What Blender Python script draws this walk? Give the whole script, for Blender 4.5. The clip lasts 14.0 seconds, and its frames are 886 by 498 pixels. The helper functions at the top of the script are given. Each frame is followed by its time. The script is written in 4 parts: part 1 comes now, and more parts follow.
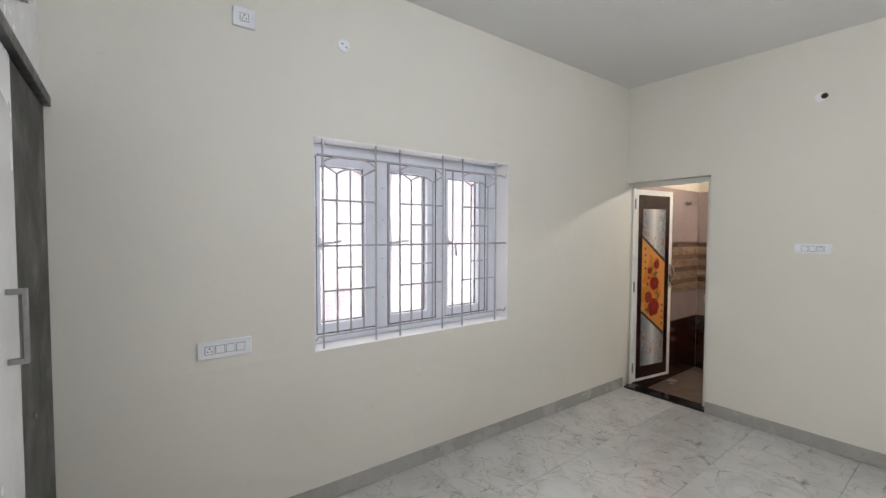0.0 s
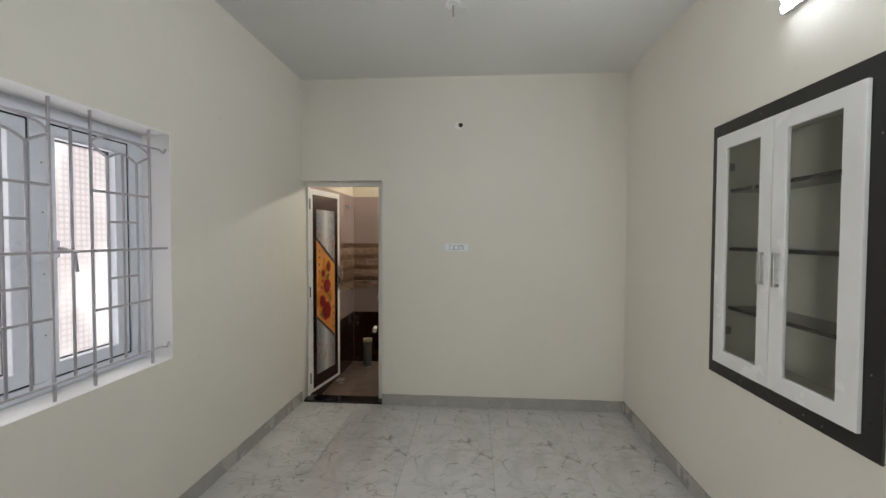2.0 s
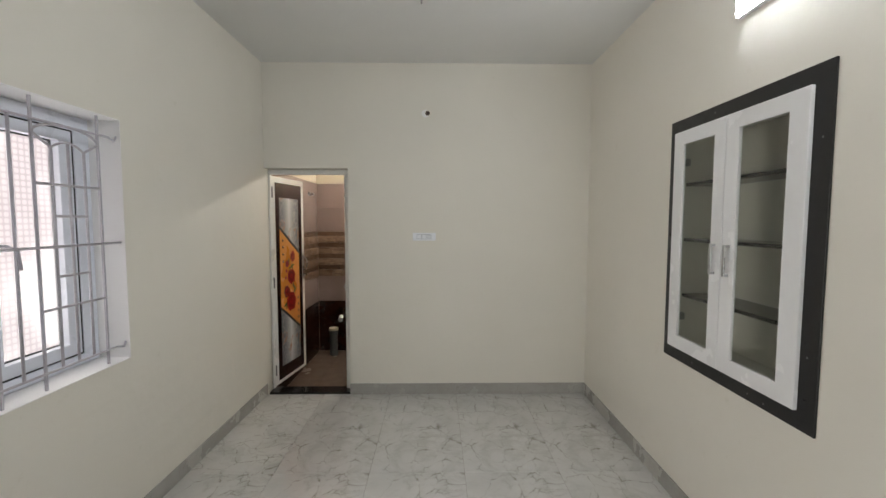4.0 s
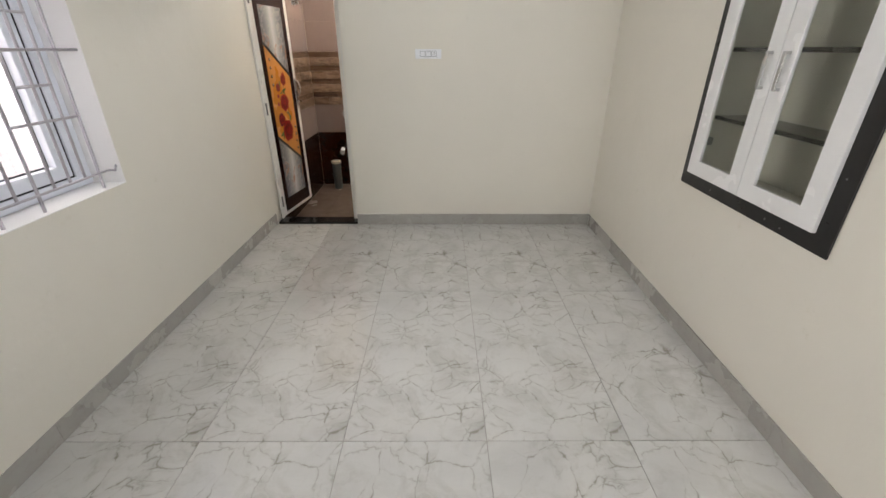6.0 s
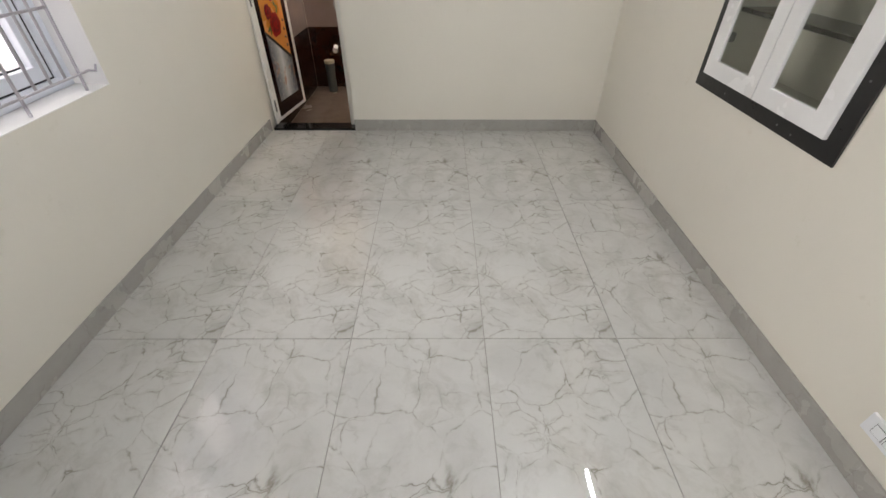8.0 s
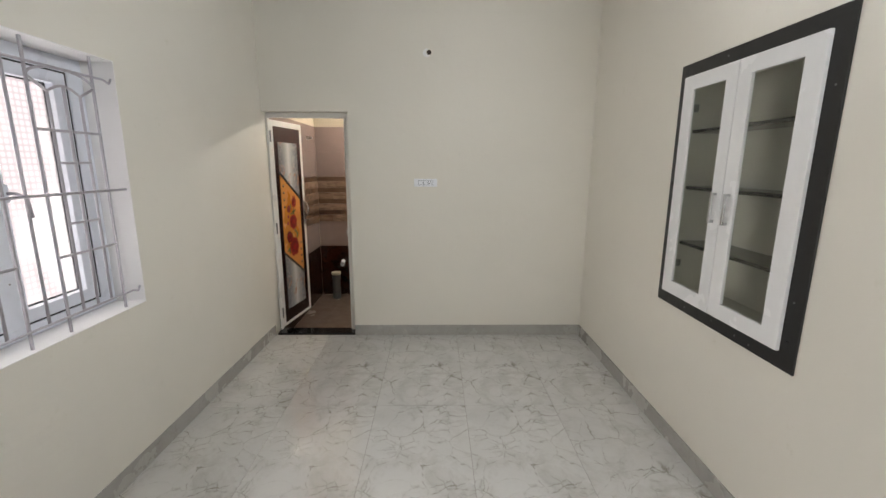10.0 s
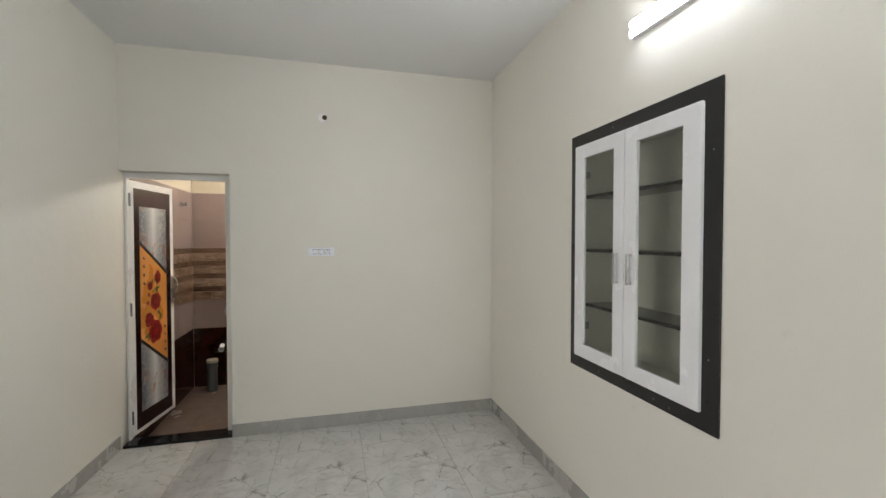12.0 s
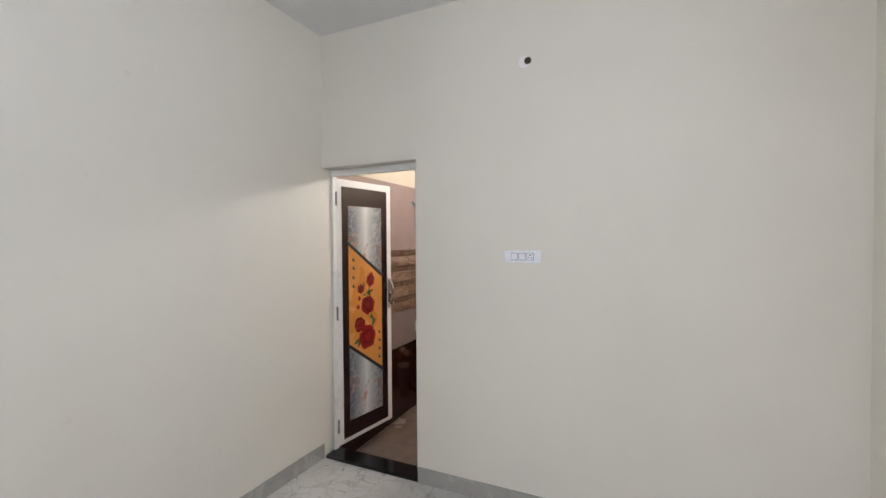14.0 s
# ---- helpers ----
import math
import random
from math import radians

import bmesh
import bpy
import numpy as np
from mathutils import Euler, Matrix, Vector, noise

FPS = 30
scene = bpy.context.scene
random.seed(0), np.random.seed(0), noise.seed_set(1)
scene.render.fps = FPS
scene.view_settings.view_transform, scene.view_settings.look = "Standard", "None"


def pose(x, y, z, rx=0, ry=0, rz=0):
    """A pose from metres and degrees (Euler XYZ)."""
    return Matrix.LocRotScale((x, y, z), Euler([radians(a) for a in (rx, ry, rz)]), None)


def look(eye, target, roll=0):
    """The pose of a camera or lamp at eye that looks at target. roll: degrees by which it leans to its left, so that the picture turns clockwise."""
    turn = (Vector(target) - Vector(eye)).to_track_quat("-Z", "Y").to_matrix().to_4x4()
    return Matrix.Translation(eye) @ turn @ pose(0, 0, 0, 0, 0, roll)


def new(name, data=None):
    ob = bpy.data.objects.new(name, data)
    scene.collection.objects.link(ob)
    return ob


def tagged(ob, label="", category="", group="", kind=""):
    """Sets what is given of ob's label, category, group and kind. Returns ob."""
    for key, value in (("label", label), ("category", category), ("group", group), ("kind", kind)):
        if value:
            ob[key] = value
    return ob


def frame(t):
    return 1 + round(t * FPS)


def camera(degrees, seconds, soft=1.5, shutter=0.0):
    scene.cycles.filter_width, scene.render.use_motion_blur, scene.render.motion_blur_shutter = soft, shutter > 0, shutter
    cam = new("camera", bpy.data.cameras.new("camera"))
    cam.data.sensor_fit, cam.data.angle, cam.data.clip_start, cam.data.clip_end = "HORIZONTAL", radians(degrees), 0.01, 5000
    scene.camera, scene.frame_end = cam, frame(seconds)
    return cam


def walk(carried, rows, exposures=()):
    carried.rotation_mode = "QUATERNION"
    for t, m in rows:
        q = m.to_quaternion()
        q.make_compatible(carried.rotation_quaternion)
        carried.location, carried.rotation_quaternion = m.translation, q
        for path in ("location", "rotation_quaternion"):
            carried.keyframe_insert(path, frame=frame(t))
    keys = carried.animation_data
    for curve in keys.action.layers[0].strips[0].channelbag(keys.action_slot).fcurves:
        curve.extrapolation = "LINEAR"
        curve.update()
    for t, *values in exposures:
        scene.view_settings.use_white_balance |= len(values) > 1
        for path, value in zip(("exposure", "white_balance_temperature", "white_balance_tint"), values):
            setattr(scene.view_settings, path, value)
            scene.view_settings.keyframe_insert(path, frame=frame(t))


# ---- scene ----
cam = camera(93.3, 14.0)
PATH = [
    (0, (2.234, -4.005, 1.569), (0.641, -2.799, 1.49), 0.2),
    (0.5, (1.914, -3.789, 1.536), (0.703, -2.199, 1.47), 0.2),
    (1, (1.69, -3.69, 1.544), (0.894, -1.857, 1.478), 0.3),
    (1.5, (1.602, -3.743, 1.561), (1.208, -1.783, 1.493), 0.2),
    (2, (1.584, -3.782, 1.558), (1.438, -1.788, 1.498), 0.2),
    (2.2, (1.569, -3.793, 1.553), (1.506, -1.794, 1.501), 0.3),
    (4.3, (1.546, -3.79, 1.603), (1.575, -1.798, 1.422), 0.1),
    (4.5, (1.553, -3.775, 1.6), (1.574, -1.789, 1.362), -0.0),
    (5, (1.548, -3.748, 1.576), (1.559, -1.789, 1.175), -0.0),
    (5.5, (1.542, -3.719, 1.542), (1.548, -1.816, 0.927), 0.0),
    (6, (1.531, -3.677, 1.499), (1.54, -1.874, 0.634), 0.1),
    (6.5, (1.536, -3.652, 1.473), (1.54, -1.973, 0.386), 0.0),
    (7, (1.535, -3.653, 1.471), (1.539, -2.085, 0.229), 0.1),
    (7.2, (1.535, -3.655, 1.469), (1.539, -2.126, 0.18), 0.1),
    (9.3, (1.513, -3.788, 1.602), (1.533, -1.954, 0.805), 0.2),
    (9.5, (1.515, -3.804, 1.613), (1.537, -1.924, 0.933), 0.2),
    (10, (1.516, -3.824, 1.619), (1.554, -1.864, 1.224), 0.3),
    (10.5, (1.531, -3.825, 1.614), (1.608, -1.837, 1.416), 0.0),
    (11, (1.506, -3.822, 1.594), (1.715, -1.834, 1.512), 0.1),
    (11.5, (1.483, -3.754, 1.592), (1.848, -1.788, 1.536), -0.0),
    (12, (1.527, -3.579, 1.562), (2.033, -1.644, 1.515), 0.0),
    (12.5, (1.688, -3.254, 1.564), (2.247, -1.335, 1.519), 0.1),
    (13, (1.814, -2.943, 1.558), (2.275, -0.997, 1.506), 0.0),
    (13.5, (1.89, -2.653, 1.567), (1.847, -0.654, 1.518), -0.2),
    (14, (2.004, -2.349, 1.556), (1.174, -0.53, 1.513), -0.4),
]
EXPOSURES = [(0, -0.12, 6300, 10), (0.5, -0.62, 6400, 8), (1, -0.75, 6400, 7), (1.5, -0.64, 6480, 6), (2, -0.48, 6480, 6), (4.5, -0.33, 6600, 9), (5, -0.21, 6600, 10),
             (7, 0.08, 6600, 10), (9.5, -0.11, 6600, 10), (10, -0.20, 6600, 9), (10.5, -0.33, 6520, 9), (11, -0.32, 6450, 9), (11.5, -0.30, 6450, 8), (12, -0.18, 6450, 8),
             (12.5, 0.03, 6300, 8), (13, 0.25, 6300, 10), (13.5, 0.38, 6280, 12), (14, 0.07, 6150, 13)]
walk(cam, [(t, look(eye, target, roll)) for t, eye, target, roll in PATH], EXPOSURES)

# ---- light ----
world = bpy.data.worlds.new("world")
scene.world = world
world.use_nodes = True
_nt = world.node_tree
_nt.nodes.clear()
_out = _nt.nodes.new("ShaderNodeOutputWorld")
_bg = _nt.nodes.new("ShaderNodeBackground")
_sky = _nt.nodes.new("ShaderNodeTexSky")
_sky.sky_type = "NISHITA"
_sky.sun_disc = False
_sky.sun_elevation, _sky.sun_rotation = radians(62), radians(250)
_bg.inputs["Strength"].default_value = 0.15
_nt.links.new(_sky.outputs[0], _bg.inputs["Color"])
_nt.links.new(_bg.outputs[0], _out.inputs["Surface"])

_s = bpy.data.lights.new("sun", "SUN")
_s.energy, _s.angle, _s.color = 4.0, radians(0.6), (1.0, 0.95, 0.88)
SUN = new("sun", _s)
SUN.matrix_world = look((3.0, -5.0, 12.0), (-2.0, -2.4, 1.5))

SKY_WATTS = 150.0
PANE = 0.35
TUBE_GLOW = 98.0
BATH_LAMP = 48.0
BACK_FILL_WATTS = 62.0


def area_lamp(name, m, sx, sy, watts, color):
    la = bpy.data.lights.new(name, "AREA")
    la.shape, la.size, la.size_y, la.energy, la.color = "RECTANGLE", sx, sy, watts, color
    ob = new(name, la)
    ob.matrix_world = m
    return ob


area_lamp("window_daylight", look((-0.60, -2.35, 1.70), (1.0, -2.35, 1.70)), 2.2, 2.0, SKY_WATTS, (1.0, 0.96, 0.945))
# unseen fill lamp, added behind the camera to brighten the far wall
area_lamp("hall_daylight", look((2.38, -6.6, 1.15), (2.3, 0.0, 1.2)), 2.5, 1.95, BACK_FILL_WATTS, (0.985, 1.0, 0.96))


# ---- sizes ----
W = 2.92                   # room width
H = 2.99                   # ceiling height
YB = -4.85                 # back wall
WIN = (-3.194, -1.697, 0.909, 2.088)
DOOR_W, DOOR_H = 0.746, 2.068
CAB = (-2.272, -1.408, 0.888, 2.093)
WARD_Y = -4.25
FRAME_Z, GLASS_Z = (0.962, 2.018), (1.024, 1.962)
BX0, BX1, BY0, BY1, BZ = -0.02, 1.55, 0.13, 1.72, -0.13


# ---- materials ----
def mat(name, color=(0.8, 0.8, 0.8), rough=0.5, metal=0.0, coat=0.0):
    m = bpy.data.materials.new(name)
    m.use_nodes = True
    b = m.node_tree.nodes["Principled BSDF"]
    b.inputs["Base Color"].default_value = (*color, 1)
    b.inputs["Roughness"].default_value = rough
    b.inputs["Metallic"].default_value = metal
    b.inputs["Coat Weight"].default_value = coat
    return m


def N(m, kind, **sets):
    n = m.node_tree.nodes.new(kind)
    for k, v in sets.items():
        n.inputs[k.replace("_", " ")].default_value = v
    return n


def L(m, a, b):
    m.node_tree.links.new(a, b)


def BSDF(m):
    return m.node_tree.nodes["Principled BSDF"]


def coords(m, which="Object", scale=(1, 1, 1)):
    tc, mp = N(m, "ShaderNodeTexCoord"), N(m, "ShaderNodeMapping")
    mp.inputs["Scale"].default_value = scale
    L(m, tc.outputs[which], mp.inputs["Vector"])
    return mp.outputs["Vector"]


def world_coords(m, scale=(1, 1, 1)):
    g, mp = N(m, "ShaderNodeNewGeometry"), N(m, "ShaderNodeMapping")
    mp.inputs["Scale"].default_value = scale
    L(m, g.outputs["Position"], mp.inputs["Vector"])
    return mp.outputs["Vector"]


def noise_tex(m, vec, scale, detail=4.0, rough=0.5, distort=0.0):
    n = N(m, "ShaderNodeTexNoise", Scale=scale, Detail=detail, Roughness=rough, Distortion=distort)
    L(m, vec, n.inputs["Vector"])
    return n


def ramp(m, fac, stops):
    r = N(m, "ShaderNodeValToRGB")
    el = r.color_ramp.elements
    while len(el) < len(stops):
        el.new(0.5)
    for e, (p, c) in zip(el, stops):
        e.position = p
        e.color = (*c, 1) if len(c) == 3 else c
    L(m, fac, r.inputs["Fac"])
    return r.outputs["Color"]


def mix(m, fac, a, b, mode="MIX"):
    n = m.node_tree.nodes.new("ShaderNodeMix")
    n.data_type, n.blend_type = "RGBA", mode
    for sock, v in ((n.inputs[0], fac), (n.inputs[6], a), (n.inputs[7], b)):
        if hasattr(v, "is_linked"):
            L(m, v, sock)
        elif isinstance(v, (int, float)):
            sock.default_value = v
        else:
            sock.default_value = (*v, 1)
    return n.outputs[2]


def bump(m, height, strength=0.2, dist=0.002, below=None):
    b = N(m, "ShaderNodeBump", Strength=strength, Distance=dist)
    L(m, height, b.inputs["Height"])
    if below is not None:
        L(m, below, b.inputs["Normal"])
    return b.outputs["Normal"]


def paint(name, color, rough=0.55, relief=0.25):
    m = mat(name, color, rough)
    v = world_coords(m)
    big = noise_tex(m, v, 1.3, 3, 0.5)
    fine = noise_tex(m, v, 55, 5, 0.6)
    slow = noise_tex(m, v, 5, 3, 0.5)
    c = ramp(m, big.outputs["Fac"], [(0.3, tuple(k * 0.965 for k in color)), (0.7, color)])
    spots = noise_tex(m, v, 9, 6, 0.7)
    sp = ramp(m, spots.outputs["Fac"], [(0.26, (0.93, 0.925, 0.9)), (0.36, (1, 1, 1))])
    L(m, mix(m, 1.0, c, sp, "MULTIPLY"), BSDF(m).inputs["Base Color"])
    n1 = bump(m, slow.outputs["Fac"], 0.25, 0.02)
    L(m, bump(m, fine.outputs["Fac"], relief, 0.0015, n1), BSDF(m).inputs["Normal"])
    return m


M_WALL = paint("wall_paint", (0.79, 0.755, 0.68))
# raised pale tone carries window light on the reveal; also plain white filler
M_REVEAL = paint("lit_reveal_and_filler", (0.88, 0.87, 0.86), 0.45)
M_CEIL = paint("ceiling_paint", (0.78, 0.78, 0.77), 0.65, 0.15)
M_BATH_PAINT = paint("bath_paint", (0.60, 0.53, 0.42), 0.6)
M_BACKING = mat("mortar", (0.42, 0.41, 0.39), 0.8)


def marble(name, base, vein, dark, rough, grey=1.0):
    """Printed white marble: a net of thin veins with small darker knots; every tile has the same print, a few are turned."""
    m = mat(name, base, rough)
    tc, info = N(m, "ShaderNodeTexCoord"), N(m, "ShaderNodeObjectInfo")
    add = N(m, "ShaderNodeVectorMath")
    add.operation = "MULTIPLY_ADD"
    pick = N(m, "ShaderNodeMath")
    pick.operation = "GREATER_THAN"
    pick.inputs[1].default_value = 0.62
    L(m, info.outputs["Random"], pick.inputs[0])
    L(m, pick.outputs[0], add.inputs[0])
    add.inputs[1].default_value = (3.1, 5.7, 1.9)
    L(m, tc.outputs["Object"], add.inputs[2])
    v = add.outputs[0]
    def shifted(vec, scale, amount, detail):
        n, a = noise_tex(m, vec, scale, detail, 0.6), N(m, "ShaderNodeVectorMath")
        a.operation = "MULTIPLY_ADD"
        L(m, n.outputs["Color"], a.inputs[0])
        a.inputs[1].default_value = (amount, amount, amount * 0.3)
        L(m, vec, a.inputs[2])
        return a.outputs[0]
    v2 = shifted(shifted(shifted(v, 1.8, 0.26, 2), 9.0, 0.075, 3), 34.0, 0.022, 4)
    masks = noise_tex(m, v, 3.0, 3, 0.55)
    fade = noise_tex(m, v, 11.0, 4, 0.65)
    out = None
    for scale, width, lo, hi, top in ((4.2, 0.0070, 0.34, 0.48, 0.76), (7.6, 0.012, 0.46, 0.60, 0.60), (14.0, 0.020, 0.58, 0.68, 0.42)):
        vo = N(m, "ShaderNodeTexVoronoi", Scale=scale)
        vo.feature = "DISTANCE_TO_EDGE"
        L(m, v2, vo.inputs["Vector"])
        line = ramp(m, vo.outputs["Distance"], [(0.0, (top,) * 3), (width, (top * 0.6,) * 3), (width * 2.2, (0.12,) * 3), (width * 6, (0, 0, 0))])
        gate = ramp(m, masks.outputs["Fac"], [(lo, (0.08,) * 3), (hi, (1, 1, 1))])
        g = mix(m, 1.0, line, gate, "MULTIPLY")
        g = mix(m, 1.0, g, ramp(m, fade.outputs["Fac"], [(0.42, (0.10,) * 3), (0.58, (1, 1, 1))]), "MULTIPLY")
        out = g if out is None else mix(m, 1.0, out, g, "LIGHTEN")
    cloud = noise_tex(m, v, 2.3, 6, 0.62, 0.6)
    body = ramp(m, cloud.outputs["Fac"], [(0.30, tuple(k * 0.88 for k in base)), (0.50, base), (0.72, tuple(min(1, k * 1.08) for k in base))])
    haze = noise_tex(m, v2, 6.0, 5, 0.65, 0.3)
    body = mix(m, ramp(m, haze.outputs["Fac"], [(0.50, (0, 0, 0)), (0.72, (0.30, 0.30, 0.30))]), body, vein)
    veined = mix(m, out, body, vein)
    dots = N(m, "ShaderNodeTexVoronoi", Scale=7.5)
    L(m, v, dots.inputs["Vector"])
    near = noise_tex(m, v, 60, 3, 0.6)
    ragged = N(m, "ShaderNodeMath")
    ragged.operation = "MULTIPLY_ADD"
    L(m, near.outputs["Fac"], ragged.inputs[0])
    ragged.inputs[1].default_value = 0.10
    L(m, dots.outputs["Distance"], ragged.inputs[2])
    few = N(m, "ShaderNodeSeparateColor")
    L(m, dots.outputs["Color"], few.inputs[0])
    accents = noise_tex(m, v, 19.0, 3, 0.6)
    veined = mix(m, mix(m, 1.0, out, ramp(m, accents.outputs["Fac"], [(0.58, (0, 0, 0)), (0.68, (0.5, 0.5, 0.5))]), "MULTIPLY"), veined, dark)
    kn = mix(m, 1.0, ramp(m, ragged.outputs[0], [(0.085, (0.8,) * 3), (0.115, (0, 0, 0))]), ramp(m, few.outputs[0], [(0.55, (0, 0, 0)), (0.60, (1, 1, 1))]), "MULTIPLY")
    final = mix(m, kn, veined, dark)
    L(m, final, BSDF(m).inputs["Base Color"])
    sm = noise_tex(m, world_coords(m), 3, 4, 0.6)
    L(m, ramp(m, sm.outputs["Fac"], [(0.35, (rough,) * 3), (0.7, (rough * 1.9,) * 3)]), BSDF(m).inputs["Roughness"])
    wav = noise_tex(m, world_coords(m), 1.7, 2, 0.5)
    L(m, bump(m, wav.outputs["Fac"], 0.03, 0.02), BSDF(m).inputs["Normal"])
    return m


M_TILE = marble("marble_tile", (0.60, 0.595, 0.58), (0.19, 0.17, 0.125), (0.060, 0.048, 0.034), 0.010)
BSDF(M_TILE).inputs["IOR"].default_value = 1.95
M_SKIRT = marble("skirting_tile", (0.40, 0.385, 0.36), (0.33, 0.315, 0.29), (0.22, 0.205, 0.19), 0.18)
M_GROUT = mat("grout", (0.34, 0.32, 0.29), 0.8)


def granite(name, color, rough=0.08):
    m = mat(name, color, rough)
    n = noise_tex(m, world_coords(m), 260, 2, 0.5)
    L(m, ramp(m, n.outputs["Fac"], [(0.56, color), (0.78, tuple(k * 2 + 0.006 for k in color))]), BSDF(m).inputs["Base Color"])
    return m


M_GRANITE = granite("black_granite", (0.008, 0.0075, 0.0075), 0.16)
BSDF(M_GRANITE).inputs["IOR"].default_value = 1.4


def satin(name, color, rough, scale=30, amount=0.1, metal=0.0):
    """A plain finish with faint marks in colour and gloss."""
    m = mat(name, color, rough, metal)
    v = world_coords(m)
    n = noise_tex(m, v, scale, 5, 0.6)
    L(m, ramp(m, n.outputs["Fac"], [(0.3, tuple(k * (1 - amount) for k in color)), (0.65, color)]), BSDF(m).inputs["Base Color"])
    s = noise_tex(m, v, scale / 5, 4, 0.6)
    L(m, ramp(m, s.outputs["Fac"], [(0.3, (rough * 0.8,) * 3), (0.7, (min(1, rough * 1.4),) * 3)]), BSDF(m).inputs["Roughness"])
    L(m, bump(m, n.outputs["Fac"], 0.08, 0.001), BSDF(m).inputs["Normal"])
    return m


M_WHITE = satin("white_laminate", (0.84, 0.84, 0.85), 0.22, 14, 0.03)
M_UPVC = satin("white_upvc", (0.74, 0.77, 0.84), 0.3, 20, 0.05)
M_DOORWHITE = satin("white_door_plastic", (0.80, 0.79, 0.765), 0.3, 20, 0.05)
M_GASKET = mat("rubber_gasket", (0.012, 0.012, 0.018), 0.6)
M_GRILLE = satin("painted_steel", (0.46, 0.44, 0.48), 0.35, 40, 0.15)
M_BLACK = satin("black_laminate", (0.014, 0.0135, 0.014), 0.34, 90, 0.12)
M_GREY = satin("grey_laminate", (0.036, 0.034, 0.032), 0.45, 25, 0.06)
M_CHROME = satin("brushed_chrome", (0.50, 0.50, 0.51), 0.26, 60, 0.1, 1.0)
M_HINGE = satin("dull_steel", (0.22, 0.22, 0.22), 0.4, 60, 0.2, 0.8)
M_STEEL = satin("steel", (0.36, 0.36, 0.36), 0.4, 60, 0.2, 1.0)
M_PLASTIC = satin("white_plastic", (0.87, 0.88, 0.91), 0.25, 25, 0.04)
# flat dark tones that stand for the shade in gaps, holes and slots
M_GAP_SHADE = mat("gap_shade_grey", (0.13, 0.13, 0.15), 0.6)
M_RECESS_SHADE = mat("recess_shade", (0.02, 0.018, 0.016), 0.6)
M_HOLE = mat("hole_shade", (0.035, 0.02, 0.014), 0.8)
M_PIPE = satin("grey_pvc", (0.11, 0.12, 0.12), 0.45, 20, 0.2)
M_CAP = satin("cream_cap", (0.62, 0.56, 0.42), 0.4, 20, 0.15)


def clear_glass(name, tint, rough=0.0):
    """Thin clear glass: mostly see-through, with a mirror's gloss at grazing angles."""
    m = bpy.data.materials.new(name)
    m.use_nodes = True
    m.node_tree.nodes.clear()
    o, mx = N(m, "ShaderNodeOutputMaterial"), N(m, "ShaderNodeMixShader")
    tr, gl, lw = N(m, "ShaderNodeBsdfTransparent"), N(m, "ShaderNodeBsdfGlossy"), N(m, "ShaderNodeLayerWeight", Blend=0.5)
    tr.inputs["Color"].default_value = (*tint, 1)
    gl.inputs["Roughness"].default_value = rough
    L(m, ramp(m, lw.outputs["Facing"], [(0.0, (0.04,) * 3), (0.6, (0.07,) * 3), (0.85, (0.3,) * 3), (1.0, (1,) * 3)]), mx.inputs[0])
    L(m, tr.outputs[0], mx.inputs[1])
    L(m, gl.outputs[0], mx.inputs[2])
    L(m, mx.outputs[0], o.inputs["Surface"])
    return m


M_GLASS = clear_glass("cabinet_glass", (0.87, 0.89, 0.86))


